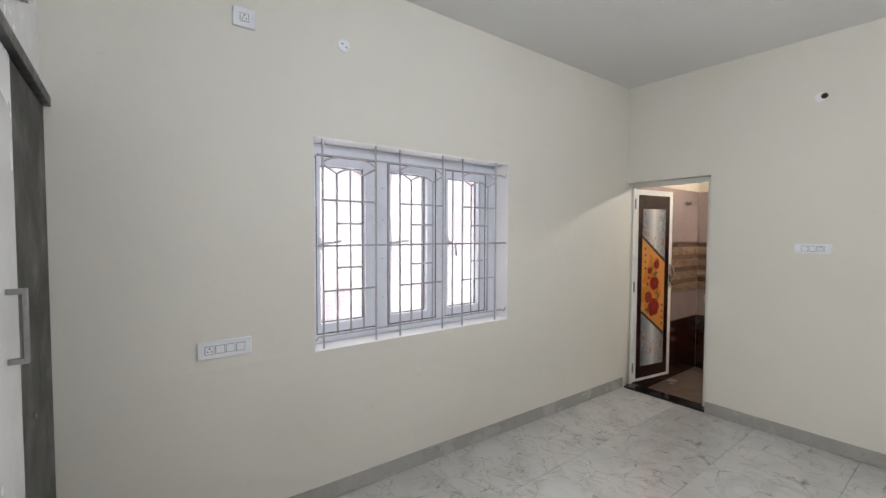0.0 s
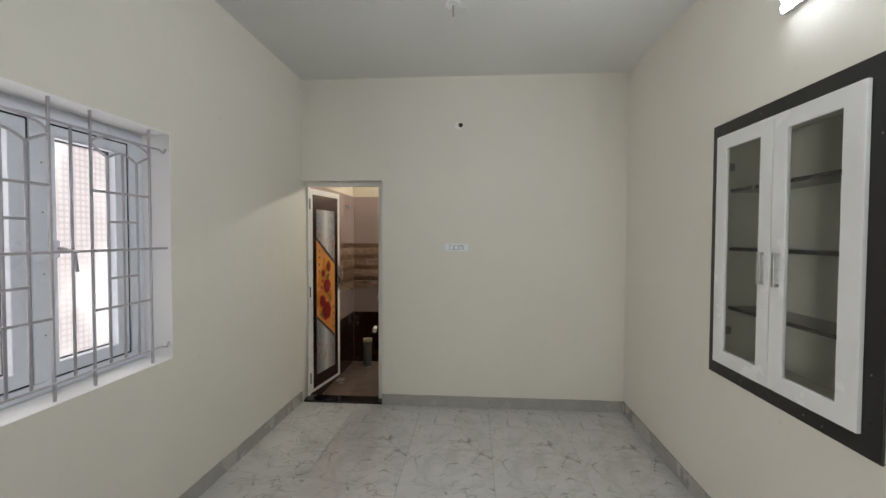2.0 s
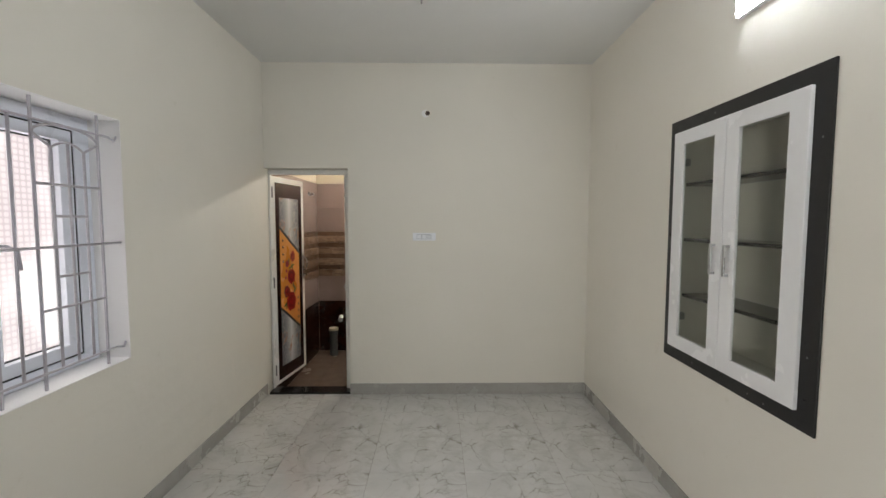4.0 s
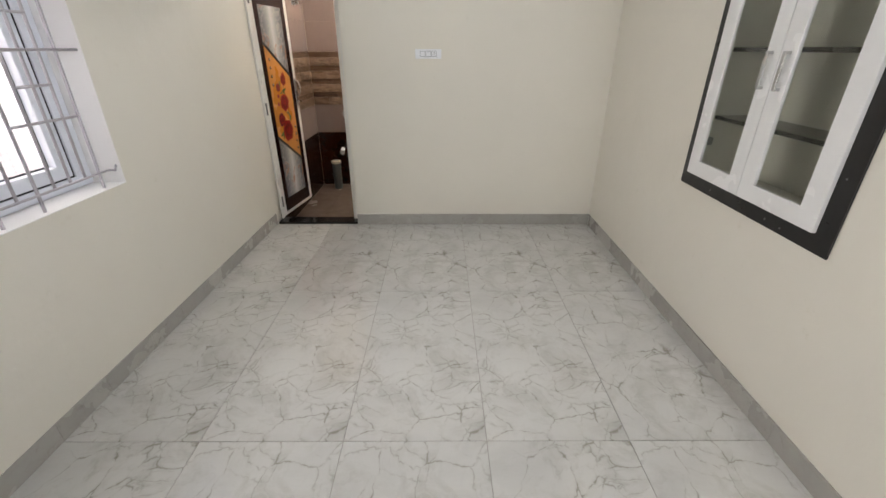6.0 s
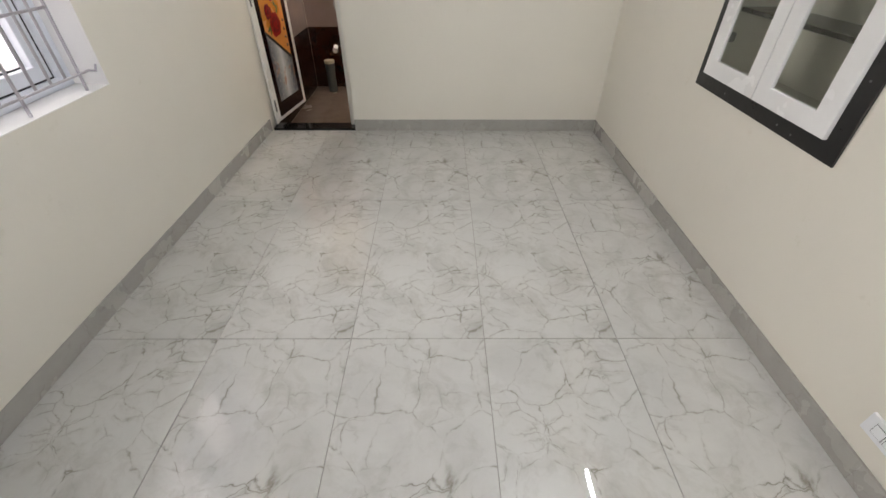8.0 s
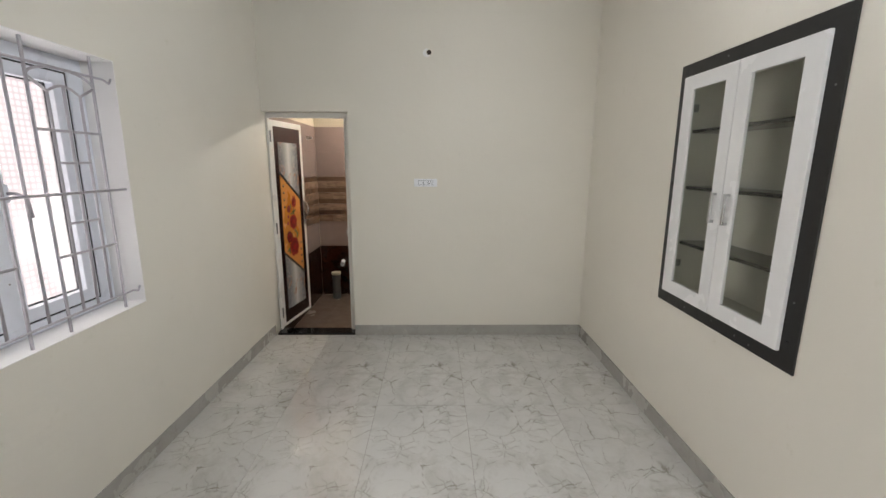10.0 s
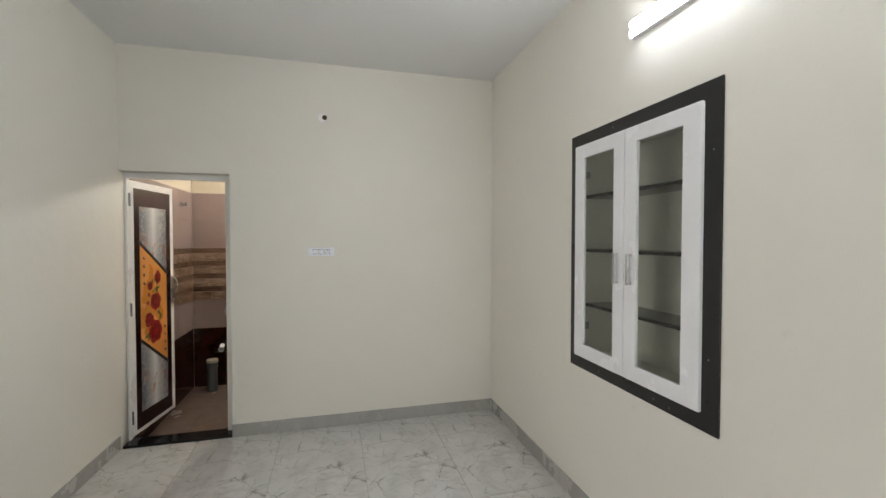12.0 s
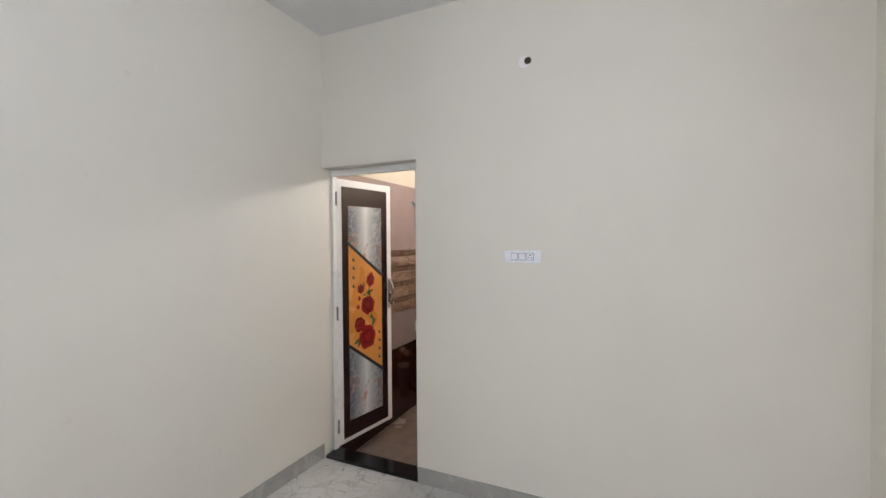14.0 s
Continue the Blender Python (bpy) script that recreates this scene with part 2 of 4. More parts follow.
def pattern_glass():
    """Obscured white glass pressed with small square pillows: it scatters most of the light and lets a blurred view through."""
    m = bpy.data.materials.new("patterned_glass")
    m.use_nodes = True
    m.node_tree.nodes.clear()
    o, mx, mx2 = N(m, "ShaderNodeOutputMaterial"), N(m, "ShaderNodeMixShader"), N(m, "ShaderNodeMixShader")
    tl, rf, gl = N(m, "ShaderNodeBsdfTranslucent"), N(m, "ShaderNodeBsdfRefraction"), N(m, "ShaderNodeBsdfGlossy")
    rf.inputs["IOR"].default_value = 1.06
    rf.inputs["Roughness"].default_value = 0.07
    gl.inputs["Roughness"].default_value = 0.15
    sep = N(m, "ShaderNodeSeparateXYZ")
    L(m, world_coords(m), sep.inputs[0])
    waves = []
    for k in (1, 2):
        mu, si = N(m, "ShaderNodeMath"), N(m, "ShaderNodeMath")
        mu.operation, si.operation = "MULTIPLY", "SINE"
        mu.inputs[1].default_value = math.pi / 0.026
        L(m, sep.outputs[k], mu.inputs[0])
        L(m, mu.outputs[0], si.inputs[0])
        ab = N(m, "ShaderNodeMath")
        ab.operation = "ABSOLUTE"
        L(m, si.outputs[0], ab.inputs[0])
        waves.append(ab.outputs[0])
    s = N(m, "ShaderNodeMath")
    s.operation = "MULTIPLY"
    L(m, waves[0], s.inputs[0])
    L(m, waves[1], s.inputs[1])
    # pillow brightness and its patches, an effect of refraction, are put into the tint
    refraction_mask = noise_tex(m, world_coords(m, (1, 1, 0.6)), 3.2, 3, 0.5)
    tone = ramp(m, s.outputs[0], [(0.15, (0.80, 0.77, 0.78)), (0.55, (1.0, 0.99, 0.99))])
    tone = mix(m, ramp(m, refraction_mask.outputs["Fac"], [(0.44, (0, 0, 0)), (0.60, (1, 1, 1))]), (PANE, PANE * 0.985, PANE), mix(m, 1.0, tone, (PANE * 0.90, PANE * 0.87, PANE * 0.89), "MULTIPLY"))
    L(m, tone, tl.inputs["Color"])
    L(m, tone, rf.inputs["Color"])
    nb = bump(m, s.outputs[0], 0.25, 0.002)
    L(m, nb, rf.inputs["Normal"])
    L(m, nb, gl.inputs["Normal"])
    mx.inputs[0].default_value = 0.6
    mx2.inputs[0].default_value = 0.05
    L(m, tl.outputs[0], mx.inputs[1])
    L(m, rf.outputs[0], mx.inputs[2])
    L(m, mx.outputs[0], mx2.inputs[1])
    L(m, gl.outputs[0], mx2.inputs[2])
    L(m, mx2.outputs[0], o.inputs["Surface"])
    return m


M_PANE = pattern_glass()


def glow(name, color, strength):
    m = mat(name, (0.9, 0.9, 0.9), 0.4)
    BSDF(m).inputs["Emission Color"].default_value = (*color, 1)
    BSDF(m).inputs["Emission Strength"].default_value = strength
    return m


M_TUBE = glow("lit_tube", (0.89, 0.935, 1.0), TUBE_GLOW)
M_BULB = glow("lit_bulb", (1.0, 0.955, 0.88), BATH_LAMP * 10)


def rosewood(name, color):
    m = mat(name, color, 0.13)
    v = coords(m, "Object", (40, 40, 2.2))
    n = noise_tex(m, v, 1.5, 5, 0.6, 0.8)
    L(m, ramp(m, n.outputs["Fac"], [(0.35, tuple(k * 0.5 for k in color)), (0.65, tuple(k * 1.6 for k in color))]), BSDF(m).inputs["Base Color"])
    return m


M_ROSEWOOD = rosewood("rosewood_print", (0.018, 0.0055, 0.005))


def silver_print():
    """Grey satin print, lighter down the middle, with a scroll of faded orange flowers."""
    m = mat("silver_print", (0.3, 0.3, 0.32), 0.3)
    v = coords(m, "Object")
    sep = N(m, "ShaderNodeSeparateXYZ")
    L(m, v, sep.inputs[0])
    ab = N(m, "ShaderNodeMath")
    ab.operation = "ABSOLUTE"
    L(m, sep.outputs[0], ab.inputs[0])
    c = ramp(m, ab.outputs[0], [(0.0, (0.66, 0.66, 0.67)), (0.06, (0.36, 0.37, 0.38)), (0.13, (0.16, 0.17, 0.19)), (0.19, (0.09, 0.10, 0.115))])
    sc = noise_tex(m, v, 11, 6, 0.7, 2.5)
    c = mix(m, ramp(m, sc.outputs["Fac"], [(0.50, (0, 0, 0)), (0.56, (0.5, 0.5, 0.5)), (0.62, (0, 0, 0))]), c, (0.62, 0.58, 0.52))
    fl = noise_tex(m, v, 7, 4, 0.6, 1.4)
    c = mix(m, ramp(m, fl.outputs["Fac"], [(0.56, (0, 0, 0)), (0.66, (0.75, 0.75, 0.75))]), c, (0.42, 0.17, 0.07))
    L(m, c, BSDF(m).inputs["Base Color"])
    return m


M_SILVER = silver_print()
M_ORANGE = satin("orange_print", (0.64, 0.265, 0.06), 0.3, 8, 0.12)
M_RED = satin("rose_red", (0.36, 0.010, 0.010), 0.35, 60, 0.6)
M_DEEP = satin("rose_deep_red", (0.22, 0.006, 0.008), 0.35, 60, 0.6)
M_LEAF = satin("leaf_green", (0.10, 0.16, 0.03), 0.35, 60, 0.5)

M_TILE_CREAM = satin("cream_wall_tile", (0.30, 0.225, 0.205), 0.12, 6, 0.08)
M_TILE_BROWN = satin("brown_wall_tile", (0.036, 0.0105, 0.006), 0.10, 12, 0.35)
M_BATH_FLOOR = satin("bath_floor_tile", (0.22, 0.165, 0.135), 0.22, 9, 0.2)


def stone_block(name, stops, rings):
    """Printed ledge stone: grain that runs along the course, broad pale and dark swirls."""
    m = mat(name, stops[0], 0.3)
    info = N(m, "ShaderNodeObjectInfo")
    base = ramp(m, info.outputs["Random"], [(0.0, stops[0]), (0.5, stops[1]), (1.0, stops[2])])
    n = noise_tex(m, world_coords(m, (2.2, 2.2, 9)), 2.6, 5, 0.55, 1.1)
    c = mix(m, ramp(m, n.outputs["Fac"], [(0.42, (0, 0, 0)), (0.62, (0.75, 0.75, 0.75))]), base, rings)
    fine = noise_tex(m, world_coords(m, (3, 3, 18)), 14, 5, 0.65)
    c = mix(m, 0.5, c, ramp(m, fine.outputs["Fac"], [(0.3, (0.45, 0.42, 0.40)), (0.6, (1, 1, 1))]), "MULTIPLY")
    L(m, c, BSDF(m).inputs["Base Color"])
    L(m, bump(m, n.outputs["Fac"], 0.7, 0.02), BSDF(m).inputs["Normal"])
    return m


M_BLOCK = stone_block("pale_stone_tile", ((0.30, 0.20, 0.14), (0.38, 0.27, 0.20), (0.25, 0.155, 0.10)), (0.13, 0.07, 0.04))
M_BLOCK_DARK = stone_block("brown_stone_tile", ((0.10, 0.052, 0.030), (0.14, 0.075, 0.045), (0.075, 0.040, 0.025)), (0.20, 0.12, 0.075))
M_NEIGHBOUR = paint("outside_wall_paint", (0.78, 0.72, 0.70), 0.8, 0.5)
M_GROUND = satin("concrete", (0.42, 0.40, 0.37), 0.85, 12, 0.3)


# ---- mesh helpers ----
ORIGIN = {}


def thing(name, loc, label, category, group="", kind="", rz=0.0):
    e = new(name)
    e.empty_display_size = 0.05
    e.matrix_world = pose(*loc, 0, 0, rz)
    ORIGIN[e.name] = Vector(loc) if not rz else Vector((0, 0, 0))
    return tagged(e, label, category, group, kind)


def mesh_of(bm, name, m, smooth=False):
    me = bpy.data.meshes.new(name)
    bmesh.ops.recalc_face_normals(bm, faces=bm.faces)
    bm.to_mesh(me)
    bm.free()
    me.materials.append(m)
    if smooth:
        for p in me.polygons:
            p.use_smooth = True
    return me


def part(name, bm, m, parent=None, label="", smooth=False):
    """Links a bmesh as one mesh object, with its origin at its middle. Coordinates are the room's (or the thing's own, where it is turned)."""
    xs = [v.co for v in bm.verts]
    mid = Vector([(min(c[i] for c in xs) + max(c[i] for c in xs)) / 2 for i in range(3)])
    bmesh.ops.translate(bm, verts=bm.verts, vec=-mid)
    ob = new(name, mesh_of(bm, name, m, smooth))
    ORIGIN[ob.name] = mid
    if parent is not None:
        ob.parent = parent
        ob.location = mid - ORIGIN[parent.name]
    else:
        ob.location = mid
    return tagged(ob, label)


def box(x0, x1, y0, y1, z0, z1, bevel=0.0, bm=None, segments=2):
    b = bmesh.new() if bm is None or bevel else bm
    m = Matrix.Translation(((x0 + x1) / 2, (y0 + y1) / 2, (z0 + z1) / 2)) @ Matrix.Diagonal((abs(x1 - x0), abs(y1 - y0), abs(z1 - z0), 1))
    r = bmesh.ops.create_cube(b, size=1, matrix=m)
    if bevel:
        bmesh.ops.bevel(b, geom=list(b.edges), offset=bevel, segments=segments, affect="EDGES", profile=0.5)
        if bm is not None:
            me = bpy.data.meshes.new("tmp")
            b.to_mesh(me)
            b.free()
            bm.from_mesh(me)
            bpy.data.meshes.remove(me)
            return bm
    return b


def prism(pts, axis, a, b, bm=None):
    """A polygon given in the two other axes, drawn out along an axis from a to b."""
    bm = bmesh.new() if bm is None else bm

    def at(p, k):
        return {"x": (k, p[0], p[1]), "y": (p[0], k, p[1]), "z": (p[0], p[1], k)}[axis]
    lo, hi = [bm.verts.new(at(p, a)) for p in pts], [bm.verts.new(at(p, b)) for p in pts]
    bm.faces.new(lo)
    bm.faces.new(hi[::-1])
    for i in range(len(pts)):
        j = (i + 1) % len(pts)
        bm.faces.new((lo[i], lo[j], hi[j], hi[i]))
    return bm


def ring(o, i, axis, a, b, bm=None):
    """A flat rectangular frame: outer and inner (u0, u1, v0, v1), from a to b along the axis."""
    bm = bmesh.new() if bm is None else bm

    def at(u, v, k):
        return bm.verts.new({"x": (k, u, v), "y": (u, k, v), "z": (u, v, k)}[axis])
    sets = []
    for r in (o, i):
        for k in (a, b):
            sets.append([at(r[0], r[2], k), at(r[1], r[2], k), at(r[1], r[3], k), at(r[0], r[3], k)])
    oa, ob, ia, ib = sets
    for n in range(4):
        j = (n + 1) % 4
        bm.faces.new((oa[n], oa[j], ia[j], ia[n]))
        bm.faces.new((ob[n], ib[n], ib[j], ob[j]))
        bm.faces.new((oa[n], ob[n], ob[j], oa[j]))
        bm.faces.new((ia[n], ia[j], ib[j], ib[n]))
    return bm


def rounded(bm, offset=0.002, segments=2):
    bmesh.ops.bevel(bm, geom=list(bm.edges), offset=offset, segments=segments, affect="EDGES", profile=0.5)
    return bm


def cyl(p, q, r, seg=16, r2=None, bm=None):
    bm = bmesh.new() if bm is None else bm
    p, q = Vector(p), Vector(q)
    d = q - p
    m = Matrix.Translation((p + q) / 2) @ d.to_track_quat("Z", "Y").to_matrix().to_4x4()
    bmesh.ops.create_cone(bm, cap_ends=True, segments=seg, radius1=r, radius2=r if r2 is None else r2, depth=d.length, matrix=m)
    return bm


def rod(points, r, seg=8, bm=None):
    """A round bar swept along points that lie in one plane x = const or anywhere; simple tube of rings."""
    bm = bmesh.new() if bm is None else bm
    pts = [Vector(p) for p in points]
    rings = []
    for i, p in enumerate(pts):
        d = (pts[min(i + 1, len(pts) - 1)] - pts[max(i - 1, 0)]).normalized()
        u = d.cross(Vector((1, 0, 0)))
        u = u.normalized() if u.length > 0.1 else d.cross(Vector((0, 0, 1))).normalized()
        w = d.cross(u)
        rings.append([bm.verts.new(p + u * r * math.cos(2 * math.pi * k / seg) + w * r * math.sin(2 * math.pi * k / seg)) for k in range(seg)])
    for a, b in zip(rings, rings[1:]):
        for k in range(seg):
            bm.faces.new((a[k], a[(k + 1) % seg], b[(k + 1) % seg], b[k]))
    bm.faces.new(rings[0][::-1])
    bm.faces.new(rings[-1])
    return bm


def structure(name, bm, m, label, category="wall"):
    ob = part(name, bm, m, None, label)
    return tagged(ob, label, category, kind="structure")


# ---- the large structure ----
WT = 0.26


def lean(y, z):
    """The window wall is plumb above the sill and runs out a little towards the floor and the back."""
    return -(0.018 + 0.020 * abs(min(y, 0.0))) * 1.08 * max(0.0, (WIN[2] - z) / WIN[2]) ** 1.4


def window_wall():
    bm = bmesh.new()
    ys, zs = (YB, -4.0, WIN[0], WIN[1], -0.8, 0.13), (-0.1, 0.0, 0.15, 0.3, 0.45, 0.6, 0.75, WIN[2], WIN[3], H)
    inner = {(i, j): bm.verts.new((lean(y, z), y, z)) for i, y in enumerate(ys) for j, z in enumerate(zs)}
    outer = {(i, j): bm.verts.new((-WT, y, z)) for i, y in enumerate(ys) for j, z in enumerate(zs)}
    hole = (2, 7)
    for i in range(len(ys) - 1):
        for j in range(len(zs) - 1):
            if (i, j) != hole:
                for g in (inner, outer):
                    bm.faces.new((g[i, j], g[i + 1, j], g[i + 1, j + 1], g[i, j + 1]))
    rim = [(i, 0) for i in range(5)] + [(5, j) for j in range(9)] + [(i, 9) for i in range(5, 0, -1)] + [(0, j) for j in range(9, 0, -1)]
    for loop in (rim, [(2, 7), (3, 7), (3, 8), (2, 8)]):
        for p, q in zip(loop, loop[1:] + loop[:1]):
            bm.faces.new((inner[p], inner[q], outer[q], outer[p]))
    return bm


wall_window = structure("wall_west", window_wall(), M_WALL, "cream painted plaster wall with a window opening")
wall_door = structure("wall_north", prism([(DOOR_W, -0.1), (W, -0.1), (W, H), (0, H), (0, DOOR_H), (DOOR_W, DOOR_H)], "y", 0.0, 0.13), M_WALL, "cream painted plaster wall with a bathroom doorway")
wall_cab = structure("wall_east", ring((YB, 1.6, -0.1, H), CAB, "x", W, W + 0.34), M_WALL, "cream painted plaster wall with a built-in showcase")
# the opening and the closed box beyond are added, unseen, to narrow the fill
wall_back = structure("wall_south", prism([(-WT, -0.1), (1.98, -0.1), (1.98, 2.07), (2.84, 2.07), (2.84, -0.1), (W + 0.34, -0.1), (W + 0.34, H), (-WT, H)], "y", YB - 0.2, YB), M_WALL, "plain cream painted wall behind the wardrobe with an added opening for fill light")
fill_box = structure("wall_hall", box(0.5, 4.5, YB - 2.3, YB - 2.2, -0.1, H), M_WALL, "unseen added cream wall behind the fill lamp")
structure("wall_hall_end", box(0.4, 0.5, YB - 2.3, YB - 0.2, -0.1, H), M_WALL, "unseen added cream end wall beside the fill lamp")
structure("wall_hall_end", box(4.5, 4.6, YB - 2.3, YB - 0.2, -0.1, H), M_WALL, "unseen added cream end wall beside the fill lamp")
structure("floor_hall", box(0.4, 4.6, YB - 2.3, YB - 0.2, -0.12, -0.004), M_TILE, "unseen added marble-look floor under the fill lamp", "floor")
structure("ceiling_hall", box(0.4, 4.6, YB - 2.3, YB - 0.2, H, H + 0.1), M_CEIL, "unseen added white ceiling over the fill lamp", "ceiling")
ceiling = structure("ceiling", box(-WT, W + 0.34, YB - 0.2, 0.13, H, H + 0.15), M_CEIL, "white painted flat ceiling of the bedroom", "ceiling")
floor = structure("floor", box(-WT, W + 0.34, YB - 0.2, 0.0, -0.12, -0.004), M_GROUT, "glossy white marble-look tiled floor with grey veins", "floor")

# outside: ground sheet and the house next door
ground = structure("ground", box(-60, 60, -60, 60, -0.75, -0.7), M_GROUND, "grey concrete ground outside the house", "ground")
nb = thing("neighbour_house", (-1.9, -2.4, -0.7), "pale plastered house wall with a louvred vent close by", "house")
part("wall", ring((-8, 5, -0.7, 5.2), (-2.45, -1.85, 1.85, 2.35), "x", -2.1, -1.9), M_NEIGHBOUR, nb)
part("backing", box(-2.1, -2.06, -2.45, -1.85, 1.85, 2.35), M_RECESS_SHADE, nb)
for i in range(10):
    z = 1.865 + i * 0.048
    part("louvre", prism([(-2.0, z), (-1.93, z + 0.035), (-1.925, z + 0.04), (-1.995, z + 0.006)], "y", -2.45, -1.85), M_UPVC, nb)
roof_slab = part("eave", box(-2.2, -1.55, -8, 5, 5.2, 5.32), M_NEIGHBOUR, nb)

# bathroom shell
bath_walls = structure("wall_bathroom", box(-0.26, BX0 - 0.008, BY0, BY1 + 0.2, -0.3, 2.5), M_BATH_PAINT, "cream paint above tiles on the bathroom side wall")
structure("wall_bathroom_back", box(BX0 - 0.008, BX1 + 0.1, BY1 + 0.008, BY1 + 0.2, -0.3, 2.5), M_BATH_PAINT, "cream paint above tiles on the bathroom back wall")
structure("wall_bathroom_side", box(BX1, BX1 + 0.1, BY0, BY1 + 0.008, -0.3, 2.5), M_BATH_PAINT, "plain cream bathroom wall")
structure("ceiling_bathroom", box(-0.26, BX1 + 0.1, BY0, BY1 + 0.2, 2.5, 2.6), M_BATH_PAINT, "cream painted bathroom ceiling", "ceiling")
bath_floor = structure("floor_bathroom", box(BX0 - 0.008, BX1, BY0 - 0.12, BY1 + 0.008, BZ - 0.1, BZ - 0.006), M_GROUT, "brownish matt tiled bathroom floor", "floor")


# ---- door to the bathroom ----
def build_door():
    fr = thing("door_1", (0.0, 0.09, 0.0), "white plastic door frame round the open bathroom doorway", "door frame", kind="structure")
    y0, y1 = 0.085, 0.129
    part("jamb", rounded(box(0.001, 0.019, y0, y1, 0.02, DOOR_H - 0.046), 0.003), M_DOORWHITE, fr)
    part("jamb", rounded(box(0.694, DOOR_W - 0.001, y0, y1, 0.02, DOOR_H - 0.046), 0.003), M_DOORWHITE, fr)
    part("head", rounded(box(0.001, DOOR_W - 0.001, y0, y1, DOOR_H - 0.045, DOOR_H - 0.001), 0.003), M_DOORWHITE, fr)
    k = part("latch_keeper", rounded(box(0.686, 0.693, 0.088, 0.118, 0.955, 1.02), 0.001), M_CHROME, fr, "small steel latch keeper")
    part("latch_tongue", rounded(box(0.676, 0.6859, 0.097, 0.109, 0.975, 1.0), 0.002), M_STEEL, k)
    lip = thing("threshold", (0.37, 0.05, 0.0), "polished black granite threshold of the bathroom doorway", "threshold")
    part("slab", rounded(box(0.001, DOOR_W - 0.002, -0.006, 0.135, -0.002, 0.02), 0.003), M_GRANITE, lip)

    lu, lw, lz0, lz1, th = -0.009, 0.585, 0.030, 2.014, 0.030
    leaf = thing("door", (-0.008, 0.137, 0.0), "open white-edged bathroom door with rosewood and orange rose print", "door", rz=80.5)
    # the leaf's own axes: x along the leaf from the hinge, -y the side that faces the room
    part("leaf", rounded(box(lu, lw, 0.0 - th, 0.0, lz0, lz1), 0.002), M_DOORWHITE, leaf, "white plastic door leaf")
    yf = -th
    part("rosewood_panel", rounded(box(0.038, lw - 0.053, yf - 0.0035, yf, lz0 + 0.032, lz1 - 0.054), 0.0012), M_ROSEWOOD, leaf, "dark rosewood printed panel")
    yp = yf - 0.0035

    def plate(name, pts, m, label="", lift=0.002, base=yp):
        return part(name, prism(pts, "y", base - lift, base), m, leaf, label)
    a, b = 0.098, 0.462
    plate("silver_panel", [(a, 1.545), (b, 1.282), (b, 1.82), (a, 1.82)], M_SILVER, "silver print with faded orange flowers")
    plate("silver_panel", [(a, 0.185), (b, 0.180), (b, 0.479), (a, 0.742)], M_SILVER, "silver print with faded orange flowers")
    orange = plate("orange_panel", [(a, 0.767), (b, 0.504), (b, 1.257), (a, 1.52)], M_ORANGE, "orange print with red roses")
    for lo, hi in ((0.740, 0.769), (1.518, 1.547)):
        plate("diagonal_band", [(a - 0.012, lo + 0.008), (b + 0.01, lo - 0.264), (b + 0.01, hi - 0.267), (a - 0.012, hi + 0.008)], M_BLACK, "black diagonal band", 0.004)
    yo = yp - 0.002

    def petals(cu, cz, r, name, turn=0.0, rings=3, first=0):
        """A rose seen from the front: rings of overlapping round petals, each ring smaller, turned and in the other red."""
        rnd = random.Random(int(cu * 1000 + cz * 77))
        holder = None
        for k in range(rings):
            bm = bmesh.new()
            rr = r * (1.0, 0.68, 0.40)[k]
            n = (6, 5, 3)[k]
            for i in range(n):
                an = turn + 2 * math.pi * (i + 0.5 * k) / n + rnd.uniform(-0.12, 0.12)
                cx, cz2 = cu + math.cos(an) * rr * 0.40, cz + math.sin(an) * rr * 0.42
                pts = [(cx + math.cos(t) * rr * 0.58 * rnd.uniform(0.86, 1.12), cz2 + math.sin(t) * rr * 0.60 * rnd.uniform(0.86, 1.12)) for t in [2 * math.pi * q / 10 for q in range(10)]]
                prism(pts, "y", yo - 0.0008 - 0.0016 * k - 0.0002 * (i % 3), yo, bm)
            ob = part(name if k == 0 else "petal_ring", bm, (M_RED, M_DEEP)[(k + first) % 2], leaf if holder is None else holder)
            holder = holder or ob

    def leafshape(cu, cz, ln, an, wide=0.35):
        pts = []
        for t in [2 * math.pi * q / 12 for q in range(12)]:
            u, v = math.cos(t) * ln, math.sin(t) * ln * wide * (1 - 0.35 * math.cos(t))
            pts.append((cu + u * math.cos(an) - v * math.sin(an), cz + u * math.sin(an) + v * math.cos(an)))
        return part("rose_leaf", prism(pts, "y", yo - 0.0005, yo), M_LEAF, leaf)
    for cu, cz, ln, an in ((0.326, 1.15, 0.035, 0.3), (0.308, 1.135, 0.03, 2.4), (0.365, 0.9, 0.035, 0.9), (0.353, 0.93, 0.03, 2.0), (0.184, 0.775, 0.042, 3.5), (0.203, 0.755, 0.035, 4.2), (0.265, 1.13, 0.022, 3.6), (0.256, 1.205, 0.03, 1.5), (0.332, 0.955, 0.026, 1.2)):
        leafshape(cu, cz, ln, an)
    part("rose_stem", prism([(0.285, 1.12), (0.300, 0.95), (0.305, 0.95), (0.292, 1.12), (0.330, 1.2), (0.325, 1.205)], "y", yo - 0.0004, yo), M_LEAF, leaf)
    for cu, cz, r, f in ((0.292, 0.790, 0.098, 0), (0.208, 0.900, 0.060, 1), (0.298, 1.043, 0.078, 0), (0.222, 1.178, 0.036, 1), (0.330, 1.240, 0.050, 0)):
        petals(cu, cz, r, "rose", 0.3 + cz, 3, f)
